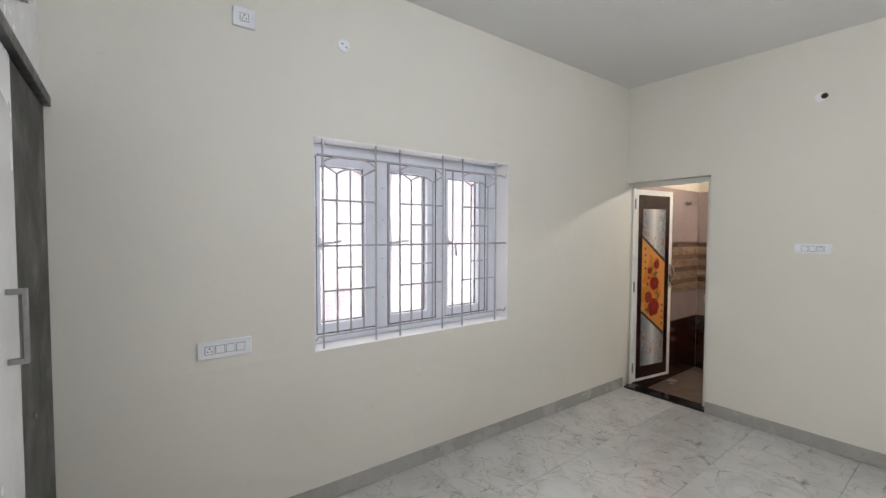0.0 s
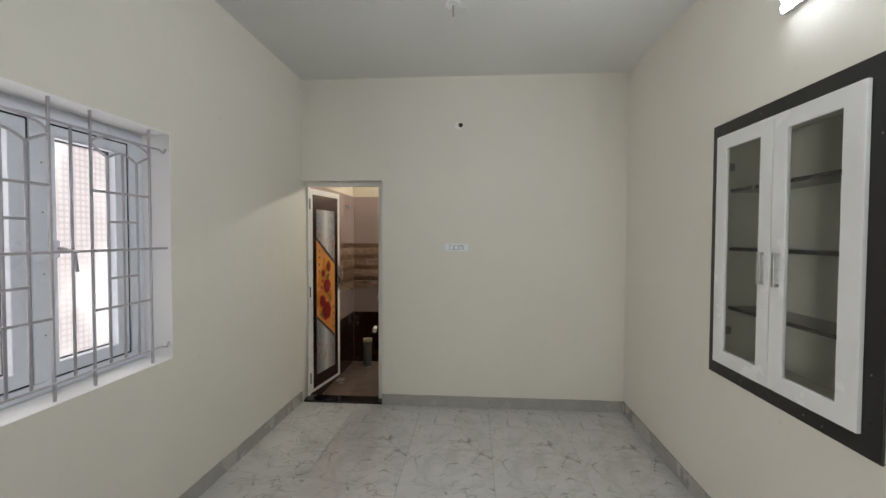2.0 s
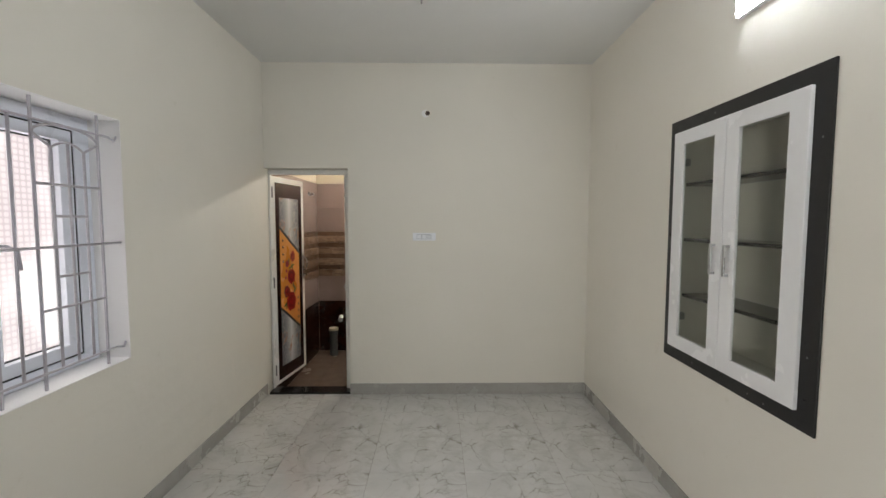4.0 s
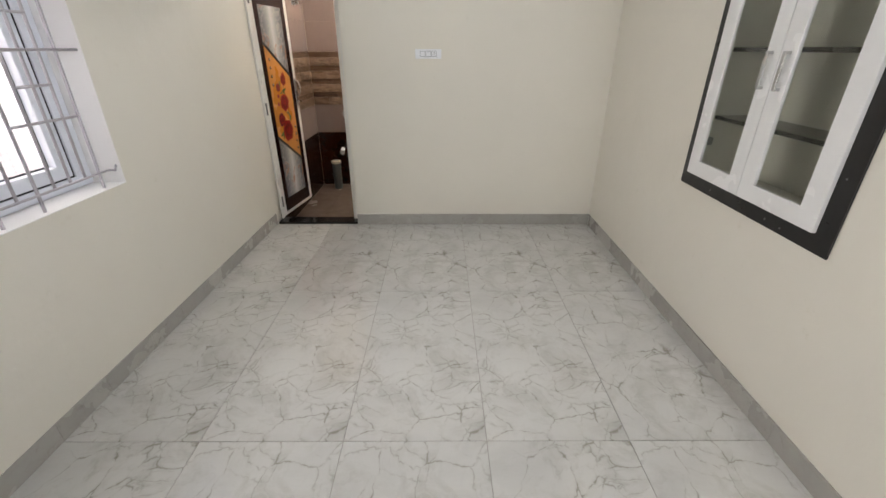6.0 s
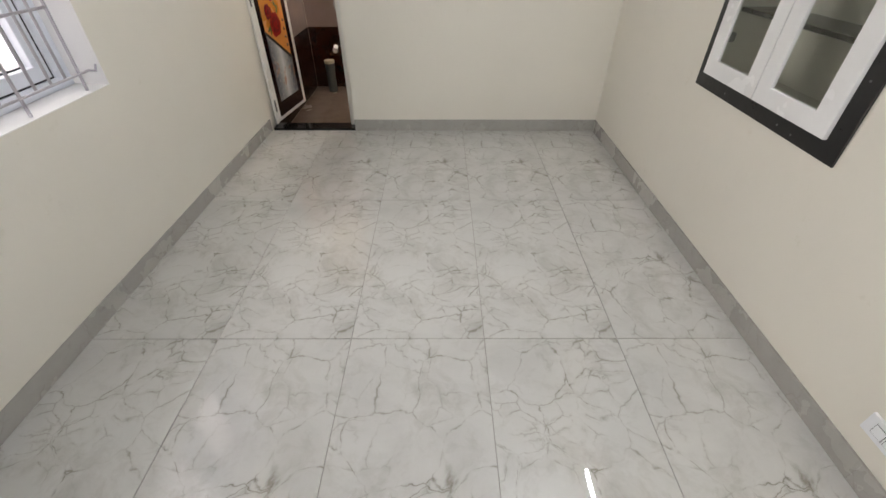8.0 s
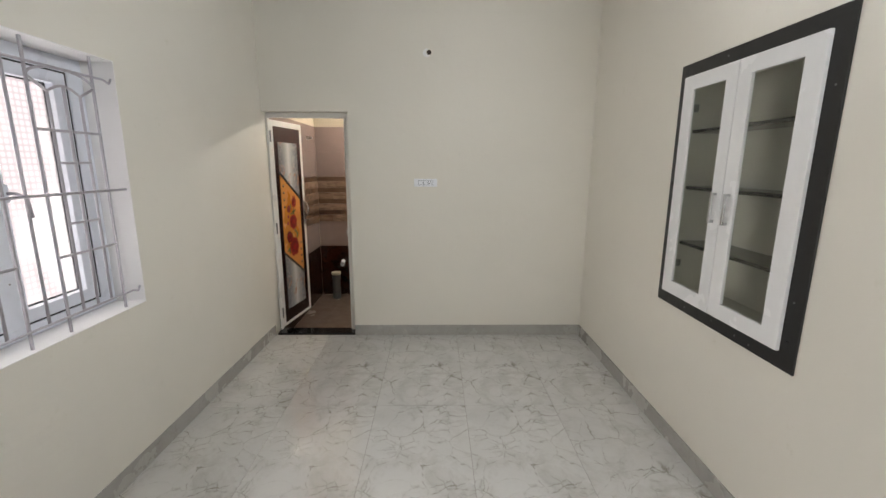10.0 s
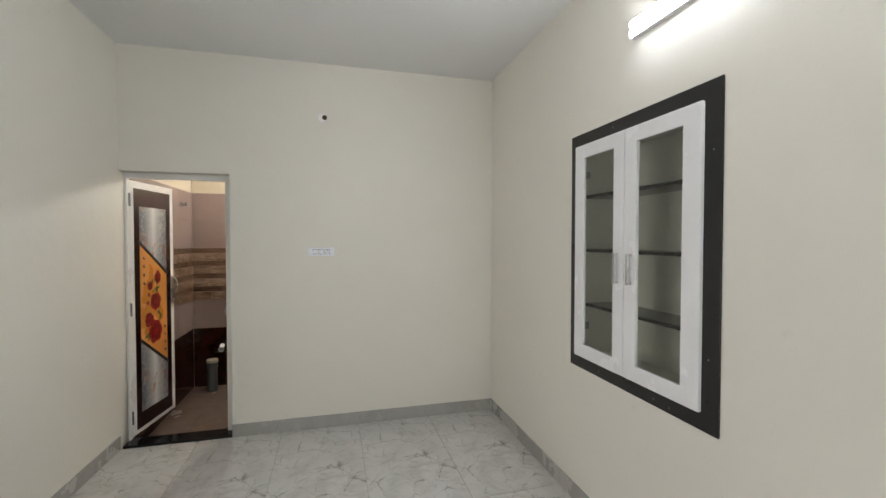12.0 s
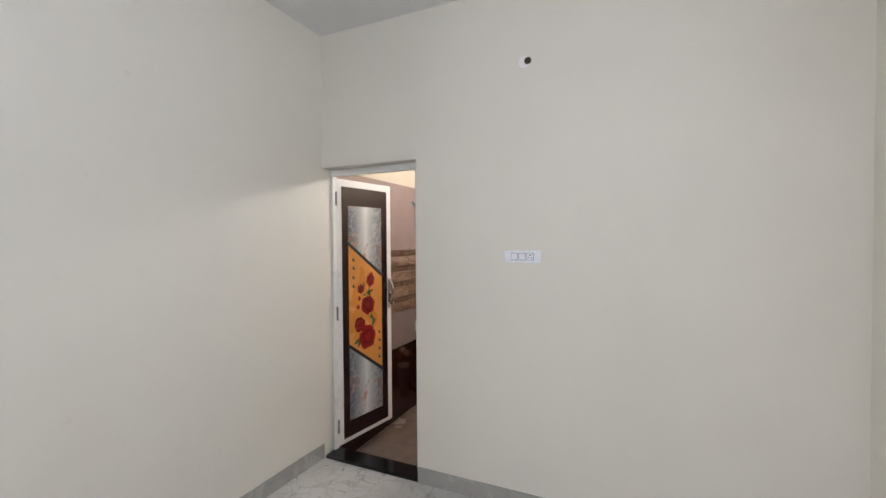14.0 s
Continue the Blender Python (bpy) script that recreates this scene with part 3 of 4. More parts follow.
    part("rose_tip", prism([(0.325, 1.26), (0.362, 1.275), (0.345, 1.305), (0.325, 1.29), (0.308, 1.305)], "y", yo - 0.001, yo), M_RED, leaf)
    for cu, cz in ((0.206, 1.105), (0.192, 1.04)):
        petals(cu, cz, 0.018, "fallen_petal", 0.2, 1)
    for cu, zs in ((0.149, (1.409, 1.344, 1.274, 1.205)), (0.430, (0.806, 0.739, 0.672, 0.603))):
        for cz in zs:
            bm = cyl((cu, yo, cz), (cu, yo - 0.002, cz), 0.013, 14)
            part("stud", bm, M_BLACK, leaf)
            part("stud_dot", cyl((cu + 0.004, yo - 0.002, cz + 0.004), (cu + 0.004, yo - 0.003, cz + 0.004), 0.004, 10), M_SILVER, leaf)
    # lock plate with lever, on the free side
    hp = part("handle_plate", rounded(box(0.540, 0.572, yf - 0.008, yf, 0.985, 1.235), 0.003), M_CHROME, leaf, "chrome lock plate")
    part("lever_neck", cyl((0.556, yf - 0.008, 1.032), (0.556, yf - 0.045, 1.032), 0.009), M_CHROME, hp, smooth=True)
    part("lever", rounded(box(0.485, 0.566, yf - 0.052, yf - 0.040, 1.023, 1.041), 0.004), M_CHROME, hp, "chrome lever")
    part("pull_grip", rod([(0.556, yf - 0.006 - 0.042 * math.sin(math.pi * k / 12), 1.15 - 0.072 * math.cos(math.pi * k / 12)) for k in range(13)], 0.0065), M_CHROME, hp, "curved chrome pull grip", True)
    for z in (0.18, 1.02, 1.865):
        h = part("hinge", cyl((lu - 0.006, yf - 0.004, z - 0.05), (lu - 0.006, yf - 0.004, z + 0.05), 0.007, 12), M_HINGE, leaf, "steel butt hinge")
        part("hinge_plate", box(lu, lu + 0.004, yf + 0.001, yf + 0.024, z - 0.045, z + 0.045), M_HINGE, h)


build_door()


# ---- window ----
def build_window():
    y0, y1, z0, z1 = WIN
    win = thing("window_1", (-0.2, (y0 + y1) / 2, z0), "three-light white plastic window with patterned glass, bright daylight behind", "window", kind="structure")
    # plastered reveal; its colour is raised above the wall's for the window light
    rv = part("reveal", ring((y0 + 0.0005, y1 - 0.0005, z0 + 0.0005, z1 - 0.0005), (y0 + 0.004, y1 - 0.004, z0 + 0.004, z1 - 0.004), "x", -0.255, 0.0015), M_REVEAL, win, "plastered reveal, window light put into its pale colour")
    xa, xb = -0.215, -0.150
    a, b, c, d = y0 + 0.0045, y1 - 0.0045, z0 + 0.0045, z1 - 0.0045
    lights = [(-3.126, -2.733), (-2.653, -2.259), (-2.180, -1.785)]
    zb, zt = FRAME_Z
    outer = ring((a, b, c, d), (lights[0][0], lights[2][1], zb, zt), "x", xa, xb)
    part("window_frame", rounded(outer, 0.003), M_UPVC, win)
    for m0, m1 in ((lights[0][1], lights[1][0]), (lights[1][1], lights[2][0])):
        mu = part("mullion", rounded(box(xa, xb, m0, m1, zb, zt), 0.003), M_UPVC, win)
        for zz in (1.15, 1.4, 1.65, 1.85):
            part("rivet", cyl((xb, m0 + (m1 - m0) * 0.55, zz), (xb + 0.002, m0 + (m1 - m0) * 0.55, zz), 0.004, 8), M_STEEL, mu)
    for i, (s0, s1) in enumerate(lights):
        s0, s1 = s0 + 0.003, s1 - 0.003
        t0, t1 = zb + 0.003, zt - 0.003
        g0, g1, h0, h1 = s0 + 0.027, s1 - 0.070, GLASS_Z[0], GLASS_Z[1]
        sash = part("sash", rounded(ring((s0, s1, t0, t1), (g0, g1, h0, h1), "x", xa + 0.008, xb - 0.008), 0.004, 3), M_UPVC, win, "white window sash")
        part("seal", ring((s0 - 0.0035, s1 + 0.0035, t0 - 0.0035, t1 + 0.0035), (s0 + 0.004, s1 - 0.004, t0 + 0.004, t1 - 0.004), "x", xa + 0.02, xb - 0.0072), M_GASKET, sash, "black rubber seal")
        part("glazing_bead", ring((g0 - 0.001, g1 + 0.001, h0 - 0.001, h1 + 0.001), (g0 + 0.005, g1 - 0.005, h0 + 0.005, h1 - 0.005), "x", xa + 0.010, xb - 0.042), M_GASKET, sash, "black glazing seal")
        gl = part("pane", box(xa + 0.012, xa + 0.017, g0, g1, h0, h1), M_PANE, sash, "patterned obscured glass")
        gl.visible_shadow = False
        zz = 1.50
        hs = s0 + 0.022
        hb = part("handle_base", rounded(box(xb - 0.012, xb - 0.002, hs - 0.012, hs + 0.012, zz - 0.035, zz + 0.035), 0.003), M_UPVC, sash, "white handle base")
        if i < 2:
            part("lever", rod([(xb + 0.0, hs, zz), (xb + 0.022, hs, zz), (xb + 0.03, hs + 0.03, zz + 0.004), (xb + 0.03, hs + 0.115, zz + 0.014)], 0.0065), M_GRILLE, hb, "white lever turned level", True)
        else:
            part("lever", rod([(xb + 0.0, hs, zz), (xb + 0.022, hs + 0.01, zz), (xb + 0.03, hs + 0.045, zz - 0.02), (xb + 0.03, hs + 0.055, zz - 0.10)], 0.0065), M_GRILLE, hb, "white lever hanging down", True)

    # steel grille, set inside the opening
    gx = -0.030
    g = thing("window_grille", (gx, (y0 + y1) / 2, z0), "greyish white painted steel grille with arched tops in the window opening", "grille")
    r = 0.0058
    full = (-3.13, -2.80, -2.63, -2.295, -2.12, -1.80)
    top, bot, mid = 1.995, 0.985, 1.492
    gm = gx + 0.0
    for y in full:
        part("post", rounded(box(gm - 0.005, gm + 0.005, y - 0.005, y + 0.005, z0 + 0.003, z1 - 0.003), 0.0012, 1), M_GRILLE, g)
    for z in (top, bot):
        part("rail", rod([(gm + 0.011, y0 + 0.002, z - 0.03), (gm + 0.011, y0 + 0.03, z), (gm + 0.011, y1 - 0.055, z), (gm + 0.011, y1 - 0.018, z - 0.012), (gm + 0.011, y1 - 0.002, z + 0.012)], r * 0.9), M_GRILLE, g, smooth=True)
    part("rail", rod([(gm + 0.011, y0 + 0.002, mid), (gm + 0.011, y1 - 0.002, mid)], r), M_GRILLE, g, smooth=True)
    for y in (-2.712, -2.208):
        part("bar", rod([(gm, y, bot), (gm, y, top)], r), M_GRILLE, g, smooth=True)
    for a, b in ((full[0], full[1]), (full[2], full[3]), (full[4], full[5])):
        w = b - a
        q = [a + w * 0.25, a + w * 0.5, a + w * 0.75]
        spring, intop = 1.945, 1.900
        for k, y in enumerate(q):
            part("bar", rod([(gm, y, bot), (gm, y, intop if k != 1 else intop + 0.030)], r), M_GRILLE, g, smooth=True)
        part("arch", rod([(gm, a + w * (0.5 - 0.5 * math.cos(math.pi * t / 14)), spring + 0.052 * math.sin(math.pi * t / 14)) for t in range(15)], r * 0.95), M_GRILLE, g, smooth=True)
        part("inner_arch", rod([(gm, a, spring), (gm, q[0], intop)] + [(gm, q[0] + (q[2] - q[0]) * t / 10, intop + 0.030 * math.sin(math.pi * t / 10)) for t in range(1, 10)] + [(gm, q[2], intop), (gm, b, spring)], r * 0.95), M_GRILLE, g, smooth=True)
        for z in (1.748, 1.235):
            part("cross_bar", rod([(gm, a, z), (gm, b, z)], r), M_GRILLE, g, smooth=True)
        for z in (1.618, 1.366):
            part("cross_bar", rod([(gm, q[0], z), (gm, q[2], z)], r), M_GRILLE, g, smooth=True)


build_window()


# ---- showcase in the east wall ----
def build_showcase():
    y0, y1, z0, z1 = CAB
    fx = W - 0.010
    c = thing("showcase", (W, (y0 + y1) / 2, 0.815), "built-in wall showcase with white glazed double doors and a black surround", "cabinet")
    part("surround", rounded(ring((-2.345, -1.340, 0.815, 2.165), (y0 + 0.012, y1 - 0.012, z0 + 0.012, z1 - 0.012), "x", fx, W - 0.0005), 0.002), M_BLACK, c, "black laminate surround")
    # niche lining
    dep = 0.25
    part("back_panel", box(W + dep, W + dep + 0.02, y0 + 0.002, y1 - 0.002, z0 + 0.002, z1 - 0.002), M_WALL, c, "cream painted back of the niche")
    for z in (1.187, 1.506, 1.818):
        part("shelf", rounded(box(W + 0.045, W + dep - 0.001, y0 + 0.002, y1 - 0.002, z - 0.019, z), 0.0015), M_GRANITE, c, "polished black granite shelf")
    dx0, dx1 = fx - 0.019, fx - 0.001
    mid = -1.834
    for n, (a, b) in enumerate(((mid + 0.0015, y1), (y0, mid - 0.0015))):
        ga, gb = (a + 0.081, b - 0.086) if n == 0 else (a + 0.090, b - 0.083)
        d = part("door", rounded(ring((a, b, z0, z1), (ga, gb, 0.963, 2.020), "x", dx0, dx1), 0.003, 3), M_WHITE, c, "white framed glazed door")
        gp = part("glass_pane", box(dx0 + 0.011, dx0 + 0.015, ga - 0.001, gb + 0.001, 0.962, 2.021), M_GLASS, d, "clear grey-green glass")
        gp.visible_shadow = False
        hy = -1.786 if n == 0 else -1.884
        bm = rounded(box(dx0 - 0.024, dx0 - 0.017, hy - 0.008, hy + 0.008, 1.345, 1.492), 0.0015)
        h = part("handle", bm, M_CHROME, d, "flat chrome bow handle")
        for z in (1.345, 1.480):
            part("handle_foot", rounded(box(dx0 - 0.017, dx0, hy - 0.008, hy + 0.008, z, z + 0.012), 0.001), M_CHROME, h)
        hz = b - 0.05 if n == 0 else a + 0.05
        side = y1 - 0.03 if n == 0 else y0 + 0.03
        for z in (1.06, 1.93):
            part("hinge", rounded(box(dx1 + 0.002, dx1 + 0.055, side - 0.012, side + 0.012, z - 0.02, z + 0.02), 0.003), M_STEEL, d, "concealed steel hinge")
    for y, z in ((-1.62, 0.846), (-2.02, 0.846), (-1.72, 2.133), (-2.31, 1.9), (-2.11, 0.84), (-2.30, 1.1)):
        part("screw", cyl((fx, y, z), (fx - 0.0015, y, z), 0.004, 10), M_HINGE, c, "small steel screw head")


build_showcase()


# ---- wardrobe against the back ----
def build_wardrobe():
    w = thing("wardrobe", (1.0, WARD_Y - 0.3, 0.0), "built-in white and dark grey laminate wardrobe with loft above", "wardrobe")
    y = WARD_Y
    x1 = 1.95
    part("body", box(0.003, x1, YB + 0.002, y - 0.022, 0.002, H - 0.004), M_WHITE, w)
    part("dark_panel", rounded(box(0.004, 0.61, y - 0.020, y, 0.08, 2.045), 0.002), M_GREY, w, "dark grey laminate panel")
    part("lock", cyl((0.40, y, 0.98), (0.40, y + 0.004, 0.98), 0.011, 14), M_STEEL, w, "round steel lock")
    part("plinth", box(0.004, x1, y - 0.02, y - 0.004, 0.002, 0.076), M_BLACK, w)
    part("band", rounded(box(0.004, x1, y - 0.020, y + 0.022, 2.05, 2.09), 0.003), M_BLACK, w, "black laminate band under the loft")
    for a, b in ((0.614, 1.28), (1.284, x1)):
        d = part("door", rounded(box(a, b, y - 0.018, y + 0.004, 0.08, 2.045), 0.003), M_WHITE, w, "white laminate door")
        hx = a + 0.150 if a < 1 else b - 0.08
        h = part("handle", rounded(box(hx - 0.008, hx + 0.008, y + 0.034, y + 0.044, 1.235, 1.425), 0.002), M_STEEL, d, "steel bow handle")
        for z in (1.235, 1.411):
            part("handle_foot", box(hx - 0.007, hx + 0.007, y + 0.004, y + 0.034, z, z + 0.014), M_STEEL, h)
    for a, b in ((0.06, 0.70), (0.90, x1)):
        d = part("loft_door", rounded(box(a, b, y - 0.018, y - 0.002, 2.13, 2.90), 0.003), M_WHITE, w, "white laminate loft door")
        hx = b - 0.08 if a < 0.5 else a + 0.1
        h = part("handle", rounded(box(hx - 0.07, hx + 0.07, y + 0.03, y + 0.038, 2.215, 2.229), 0.002), M_CHROME, d, "chrome bow handle")
        for q in (hx - 0.07, hx + 0.056):
            part("handle_foot", box(q, q + 0.014, y - 0.002, y + 0.03, 2.216, 2.228), M_CHROME, h)
    part("dark_panel", box(0.702, 0.898, y - 0.02, y - 0.006, 2.13, 2.90), M_GREY, w, "dark grey laminate strip")


build_wardrobe()


# ---- electrical fittings ----
def modules(thing_ob, place, count, socket_at, size=0.036, step=0.045):
    """Switch rockers and one socket on a plate. place(u, v, d) gives room coordinates from the plate's middle."""
    u0 = -(count - 1) * step / 2
    for i in range(count):
        u = u0 + i * step
        pts = [place(u + a * size / 2, b * size / 2, 0.0) for a, b in ((-1, -1), (1, -1), (1, 1), (-1, 1))]
        out = [place(u + a * size / 2, b * size / 2, 0.003) for a, b in ((-1, -1), (1, -1), (1, 1), (-1, 1))]
        bm = bmesh.new()
        lo, hi = [bm.verts.new(p) for p in pts], [bm.verts.new(p) for p in out]
        bm.faces.new(lo)
        bm.faces.new(hi)
        for k in range(4):
            bm.faces.new((lo[k], lo[(k + 1) % 4], hi[(k + 1) % 4], hi[k]))
        rounded(bm, 0.0008, 1)
        # grey strips laid round the rocker, coloured as the shade of its gap
        gap = bmesh.new()
        s = size / 2 + 0.0022
        for a0, a1, b0, b1 in ((-s, s, -s, -s + 0.0024), (-s, s, s - 0.0024, s), (-s, -s + 0.0024, -s, s), (s - 0.0024, s, -s, s)):
            q = [gap.verts.new(place(u + p, r, 0.0006)) for p, r in ((a0, b0), (a1, b0), (a1, b1), (a0, b1))]
            gap.faces.new(q)
        mod = part("socket" if i == socket_at else "switch", bm, M_PLASTIC, thing_ob)
        part("gap", gap, M_GAP_SHADE, mod)
        if i == socket_at:
            for a, b, rr in ((0, 0.009, 0.0038), (-0.0085, -0.006, 0.003), (0.0085, -0.006, 0.003)):
                # dark disc on the face, coloured as the shade in a pin hole
                part("pin_hole", cyl(place(u + a, b, 0.0025), place(u + a, b, 0.0036), rr, 10), M_RECESS_SHADE, mod)


def plate_thing(name, mid, wide, high, thick, normal, label, count, socket_at):
    """A plate on a wall whose face looks along normal ('+x', '-x' or '-y')."""
    x, y, z = mid
    t = thing(name, (x, y, z - high / 2), label, "switch plate", "wall plates of the bedroom")
    if normal == "-y":
        bm = box(x - wide / 2, x + wide / 2, y - thick, y - 0.0003, z - high / 2, z + high / 2)
        place = lambda u, v, d: (x + u, y - thick - d, z + v)
    elif normal == "+x":
        bm = box(x + 0.0003, x + thick, y - wide / 2, y + wide / 2, z - high / 2, z + high / 2)
        place = lambda u, v, d: (x + thick + d, y + u, z + v)
    else:
        bm = box(x - thick, x - 0.0003, y - wide / 2, y + wide / 2, z - high / 2, z + high / 2)
        place = lambda u, v, d: (x - thick - d, y - u, z + v)
    part("plate", rounded(bm, 0.003), M_PLASTIC, t)
    modules(t, place, count, socket_at)
    return t


plate_thing("switch_plate", (1.430, 0.0, 1.459), 0.208, 0.070, 0.013, "-y", "white switch plate with two rockers and a socket", 3, 2)
plate_thing("switch_plate", (0.0, -3.636, 1.008), 0.235, 0.085, 0.014, "+x", "white four-module switch plate below beside the window", 4, 0)
plate_thing("socket_plate", (0.0, -3.530, 2.600), 0.100, 0.090, 0.016, "+x", "white single socket plate high on the window wall", 1, 0)
plate_thing("socket_plate", (W, -3.055, 0.232), 0.190, 0.080, 0.012, "-x", "white socket plate low on the showcase wall above the skirting", 3, 2)

rp = thing("round_plate", (0, -3.014, 2.57), "small round white cover plate high above the window", "cover plate")
part("disc", rounded(cyl((0.0003, -3.014, 2.607), (0.009, -3.014, 2.607), 0.036, 28), 0.002, 1), M_PLASTIC, rp)
for u in (-0.012, 0.012):
    # raised dark piece, coloured as the shade in a slot
    part("slot", box(0.009, 0.0096, -3.014 + u - 0.006, -3.014 + u + 0.006, 2.605 - u * 0.6, 2.609 - u * 0.6), M_RECESS_SHADE, rp)

hb = thing("conduit_box", (1.46, 0, 2.535), "round conduit hole with brown inside and white filler patch", "conduit box")
part("filler", cyl((1.443, -0.0004, 2.553), (1.443, -0.0014, 2.553), 0.034, 20), M_REVEAL, hb, "white filler patch")
# no real recess: a flat disc whose dark brown includes the hole's shade
part("hole", cyl((1.462, -0.001, 2.556), (1.462, -0.0026, 2.556), 0.019, 22), M_HOLE, hb, "dark brown disc with the hole's shade put into its colour")
part("rim", cyl((1.462, -0.0005, 2.556), (1.462, -0.0018, 2.556), 0.022, 22), M_CAP, hb)

cr = thing("ceiling_rose", (1.45, -1.17, H), "white ceiling hook plate with short wires for a fan", "ceiling rose")
part("plate", rounded(cyl((1.45, -1.17, H - 0.0003), (1.45, -1.17, H - 0.012), 0.050, 26), 0.002, 1), M_PLASTIC, cr)
part("hook", rod([(1.45, -1.17, H - 0.012), (1.45, -1.17, H - 0.05), (1.45, -1.155, H - 0.07), (1.45, -1.135, H - 0.06), (1.45, -1.13, H - 0.045)], 0.005), M_STEEL, cr)
part("wire", rod([(1.48, -1.17, H - 0.012), (1.50, -1.17, H - 0.03), (1.53, -1.165, H - 0.022), (1.545, -1.16, H - 0.04)], 0.0025), M_PLASTIC, cr)

tl = thing("tube_light", (W, -2.48, 2.50), "lit white tube light on the wall above the showcase", "wall light")
part("batten", rounded(box(W - 0.034, W - 0.0003, -3.085, -1.876, 2.5445, 2.5515), 0.001, 1), M_HINGE, tl, "grey batten between the diffusers")
for z0, z1 in ((2.552, 2.586), (2.510, 2.544)):
    arc = [(W - 0.030 - 0.012 * math.sin(math.pi * k / 8), z0 + (z1 - z0) * (0.5 - 0.5 * math.cos(math.pi * k / 8))) for k in range(9)]
    bm = bmesh.new()
    a, b = [[bm.verts.new((p[0], y, p[1])) for p in arc] for y in (-3.085, -1.876)]
    for k in range(8):
        bm.faces.new((a[k], a[k + 1], b[k + 1], b[k]))
    bm.faces.new(a)
    bm.faces.new(b[::-1])
    tube = part("diffuser", bm, M_TUBE, tl, "glowing curved diffuser")
    part("trough", rounded(box(W - 0.0305, W - 0.0005, -3.088, -1.873, z0 - 0.001, z1 + 0.001), 0.0015, 1), M_PLASTIC, tl, "white plastic housing")
for y in (-3.10, -1.875):
    part("end_cap", rounded(box(W - 0.034, W - 0.001, y, y + 0.012, 2.508, 2.588), 0.003), M_PLASTIC, tl)

bl = thing("bathroom_lamp", (0.98, 1.2, 2.31), "lit warm bulb in a holder on the bathroom ceiling", "lamp")
part("holder", cyl((0.98, 1.2, 2.499), (0.98, 1.2, 2.40), 0.022, 16), M_PLASTIC, bl)
bm = bmesh.new()
bmesh.ops.create_uvsphere(bm, u_segments=20, v_segments=12, radius=0.046, matrix=Matrix.Translation((0.98, 1.2, 2.355)))
part("bulb", bm, M_BULB, bl, "glowing warm bulb", True)


# ---- bathroom plumbing ----
pp = thing("drain_pipe", (0.212, 1.549, BZ), "upright grey plastic drain pipe with a cream cap", "pipe")
part("pipe", cyl((0.212, 1.549, BZ), (0.212, 1.549, 0.192), 0.050, 28), M_PIPE, pp, smooth=False)
part("socket_ring", cyl((0.212, 1.549, 0.13), (0.212, 1.549, 0.192), 0.055, 28), M_PIPE, pp)
part("cap", rounded(cyl((0.212, 1.549, 0.1925), (0.212, 1.549, 0.226), 0.060, 28), 0.005, 2), M_CAP, pp, "cream plastic cap")
el = thing("water_outlet", (0.265, 1.69, 0.29), "short white water outlet pipe on the brown tiles", "pipe")
part("pipe", cyl((0.262, 1.718, 0.290), (0.292, 1.650, 0.350), 0.026, 18), M_PLASTIC, el)
part("flange", cyl((0.262, 1.7195, 0.290), (0.264, 1.713, 0.292), 0.034, 18), M_STEEL, el)
tp = thing("tap_stub", (BX0, 1.395, 1.91), "pair of capped chrome tap stubs on the cream tiles", "tap")
for y in (1.36, 1.43):
    t = part("stub", cyl((BX0 + 0.0, y, 1.93), (BX0 + 0.045, y, 1.93), 0.015, 14), M_CHROME, tp)
    part("flange", cyl((BX0 + 0.0, y, 1.93), (BX0 + 0.006, y, 1.93), 0.026, 16), M_CHROME, t)
part("link", cyl((BX0 + 0.022, 1.36, 1.93), (BX0 + 0.022, 1.43, 1.93), 0.009, 10), M_CHROME, tp)


# ---- pieces: tiles of floors, walls and skirting ----
def shared_tile(cache, key, size, m, bevel=0.0012):
    if key not in cache:
        bm = rounded(box(-size[0] / 2, size[0] / 2, -size[1] / 2, size[1] / 2, -size[2] / 2, size[2] / 2), bevel, 1)
        cache[key] = mesh_of(bm, "tile", m)
    return cache[key]


CACHE = {}


def piece(name, size, mid, m, parent):
    ob = new(name, shared_tile(CACHE, (tuple(round(s, 4) for s in size), m.name), size, m))
    ob.parent = parent
    ob.location = Vector(mid) - ORIGIN[parent.name]
    return ob


G = 0.0012
XS = [-0.115, 0.510, 1.117, 1.724, 2.331, W]
YS = [YB, -3.640, -2.432, -1.222, 0.0]
for i in range(5):
    for j in range(4):
        x0, x1 = XS[i] + G, XS[i + 1] - G
        y0, y1 = YS[j] + G, YS[j + 1] - G
        bm = rounded(box(x0, x1, y0, y1, -0.012, 0.0), 0.0012, 1)
        mid = Vector(((XS[1] + XS[2]) / 2 + (i - 1) * 0.607, (y0 + y1) / 2, -0.006))
        bmesh.ops.translate(bm, verts=bm.verts, vec=-mid)
        ob = new("tile", mesh_of(bm, "tile", M_TILE))
        ob.parent = floor
        ob.location = mid - ORIGIN["floor"]

sk_h, sk_t = 0.100, 0.010
skirts = {}
for nm, lab in (("baseboard_west", "grey marble tile skirting below the window"), ("baseboard_north", "grey marble tile skirting of the end wall"), ("baseboard_east", "grey marble tile skirting below the showcase")):
    e = thing(nm, (0.5, -1, 0), lab, "skirting", kind="structure")
    skirts[nm] = e
y = -0.001
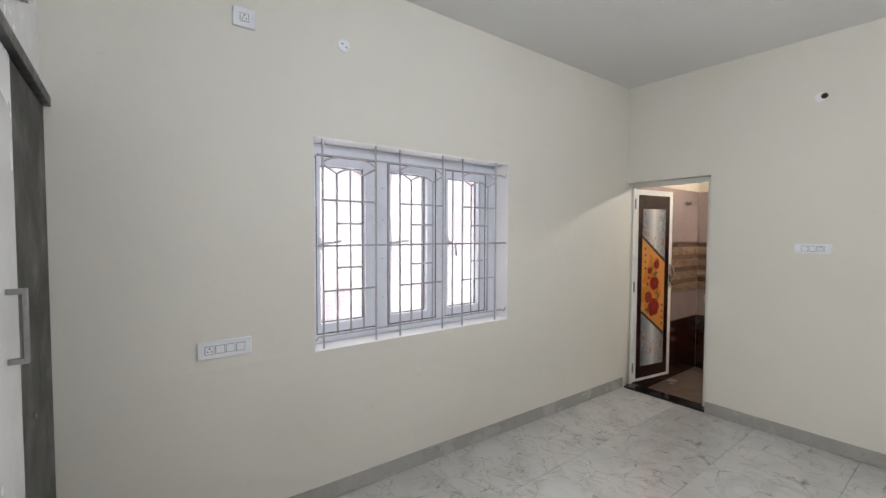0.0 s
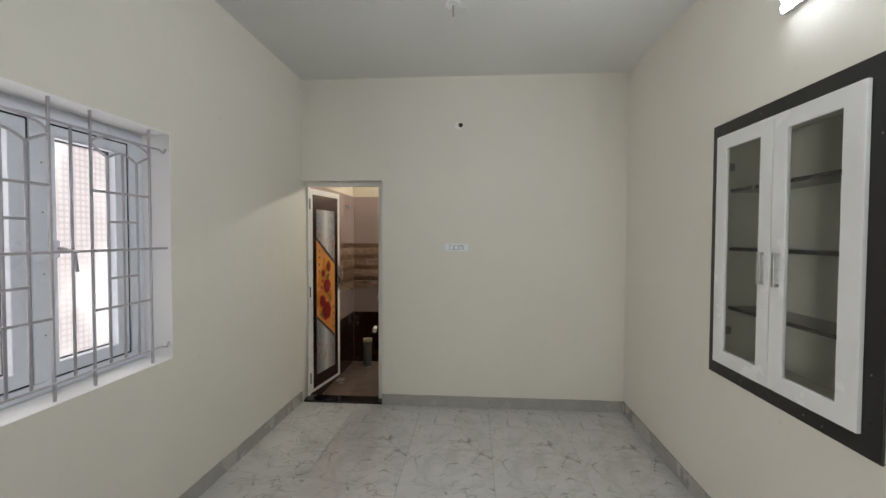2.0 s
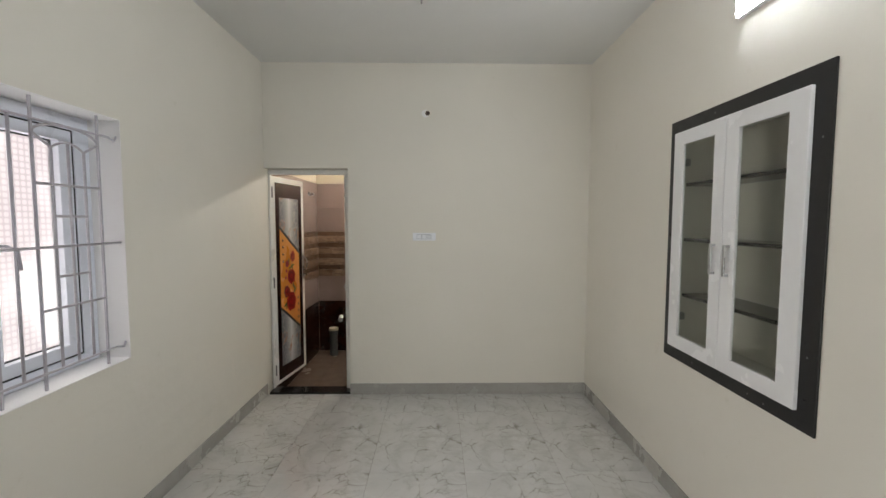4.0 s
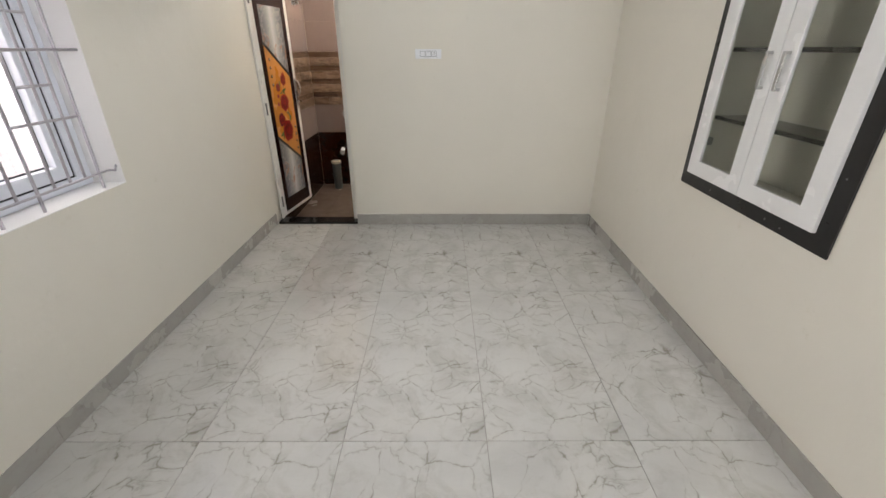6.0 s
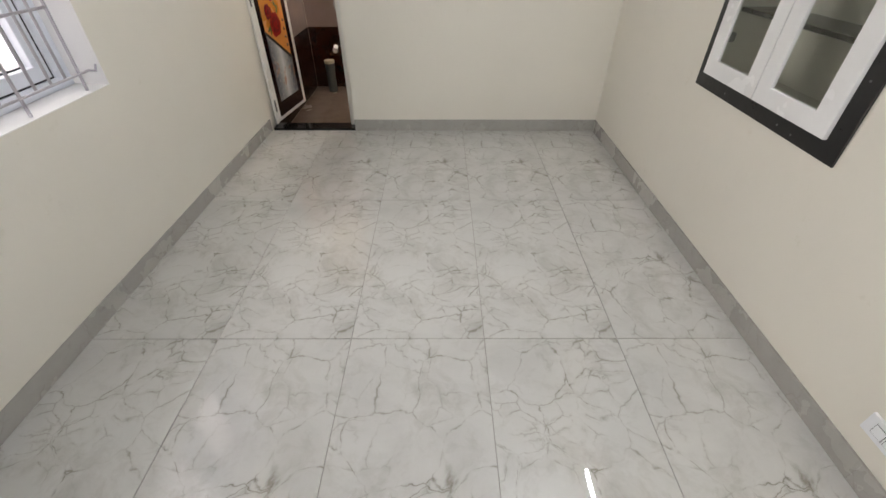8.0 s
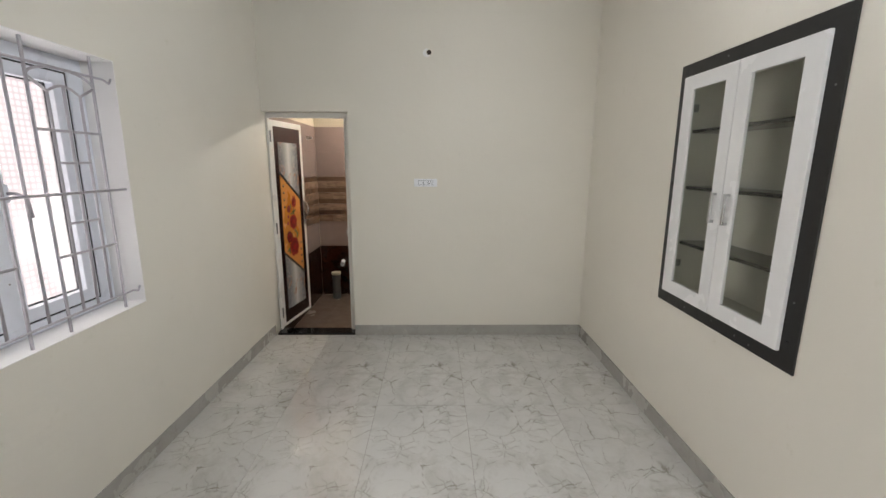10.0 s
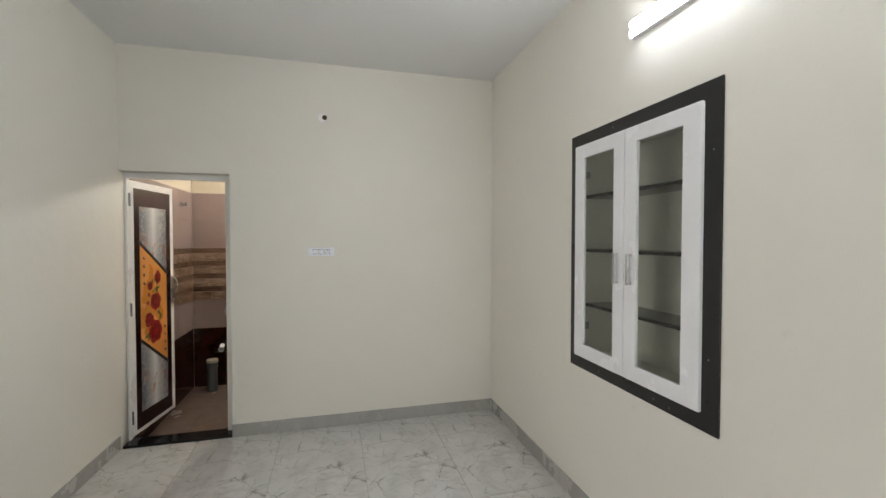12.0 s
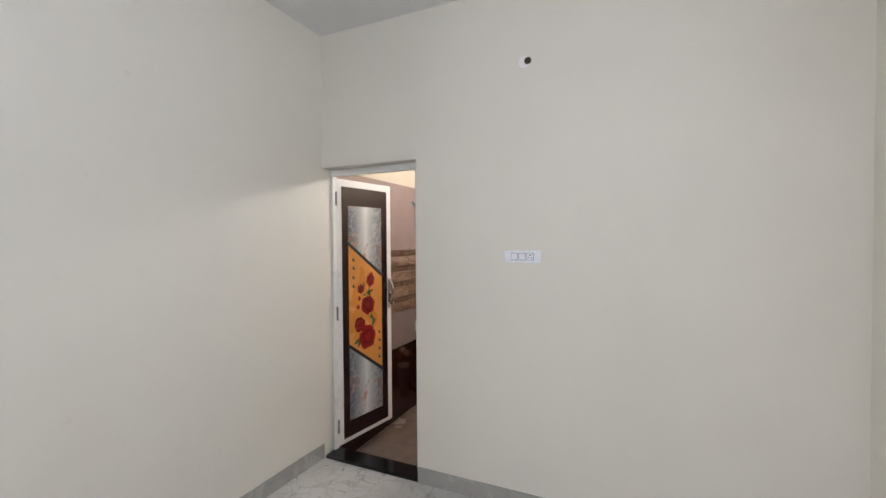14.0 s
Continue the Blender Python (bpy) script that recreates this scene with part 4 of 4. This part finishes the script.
while y > WARD_Y:
    ln = min(0.607, y - WARD_Y - 0.002)
    piece("tile", (sk_t, ln - 0.0002, sk_h), (sk_t / 2 - 0.002 + lean(y - ln / 2, 0.05), y - ln / 2, sk_h / 2 + 0.0005), M_SKIRT, skirts["baseboard_west"]).rotation_euler.z = -0.019
    piece("tile", (sk_t, ln - 0.0002, sk_h), (W - sk_t / 2 - 0.0005, y - sk_t - ln / 2, sk_h / 2 + 0.0005), M_SKIRT, skirts["baseboard_east"])
    y -= 0.607
    if y - WARD_Y < 0.05:
        break
x = DOOR_W + 0.001
while x < W - 0.02:
    ln = min(0.607, W - x - 0.001)
    piece("tile", (ln - 0.0002, sk_t, sk_h), (x + ln / 2, -sk_t / 2 - 0.0005, sk_h / 2 + 0.0005), M_SKIRT, skirts["baseboard_north"])
    x += 0.607

# bathroom floor
for i in range(6):
    for j in range(6):
        x0, y0 = BX0 + i * 0.302, BY0 + j * 0.302
        x1, y1 = min(x0 + 0.3, BX1), min(y0 + 0.3, BY1)
        if x1 - x0 > 0.01 and y1 - y0 > 0.01:
            piece("tile", (x1 - x0, y1 - y0, 0.01), ((x0 + x1) / 2, (y0 + y1) / 2, BZ - 0.005), M_BATH_FLOOR, bath_floor)

# bathroom wall tiles: side wall and back wall
side_t = thing("wall_tiles_side", (BX0, 0.7, 0), "brown, cream and stone-patterned wall tiles of the bathroom side wall", "wall tiles", kind="structure")
back_t = thing("wall_tiles_back", (0.8, BY1, 0), "brown, cream and stone-patterned wall tiles of the bathroom back wall", "wall tiles", kind="structure")
ROWS = [(-0.13, -0.056, "b"), (-0.056, 0.244, "b"), (0.244, 0.544, "b"), (0.544, 0.876, "c"), (1.463, 1.773, "c"), (1.773, 2.083, "c")]
for z0, z1, kind in ROWS:
    m = M_TILE_BROWN if kind == "b" else M_TILE_CREAM
    for k in range(4):
        y1 = BY1 - 0.001 - k * 0.432
        y0 = max(BY0 + 0.003, y1 - 0.4312)
        if y1 - y0 > 0.02:
            piece("tile", (0.008, y1 - y0, z1 - z0 - 0.0008), (BX0 - 0.004, (y0 + y1) / 2, (z0 + z1) / 2), m, side_t)
        x0 = BX0 + 0.001 + k * 0.432
        x1 = min(BX1, x0 + 0.4312)
        if x1 - x0 > 0.02:
            piece("tile", (x1 - x0, 0.008, z1 - z0 - 0.0008), ((x0 + x1) / 2, BY1 + 0.004, (z0 + z1) / 2), m, back_t)
rnd = random.Random(5)
z0 = 0.876
for r in range(8):
    light = r % 2 == 0
    z1 = z0 + (0.088 if light else 0.0585)
    for parent, lo, hi, side in ((side_t, BY0 + 0.003, BY1 - 0.001, True), (back_t, BX0 + 0.001, BX1, False)):
        p = lo
        ln = (0.19, 0.30, 0.12, 0.24)[r % 4]
        while p < hi - 0.01:
            q = min(p + ln, hi)
            d = rnd.choice((0.017, 0.020)) if light else rnd.choice((0.008, 0.011))
            m = M_BLOCK if light else M_BLOCK_DARK
            if side:
                piece("stone_block", (d, q - p - 0.001, z1 - z0 - 0.001), (BX0 - 0.008 + d / 2, (p + q) / 2, (z0 + z1) / 2), m, parent)
            else:
                piece("stone_block", (q - p - 0.001, d, z1 - z0 - 0.001), ((p + q) / 2, BY1 + 0.008 - d / 2, (z0 + z1) / 2), m, parent)
            p, ln = q, rnd.choice((0.31, 0.36, 0.26)) if light else rnd.choice((0.42, 0.33))
    z0 = z1
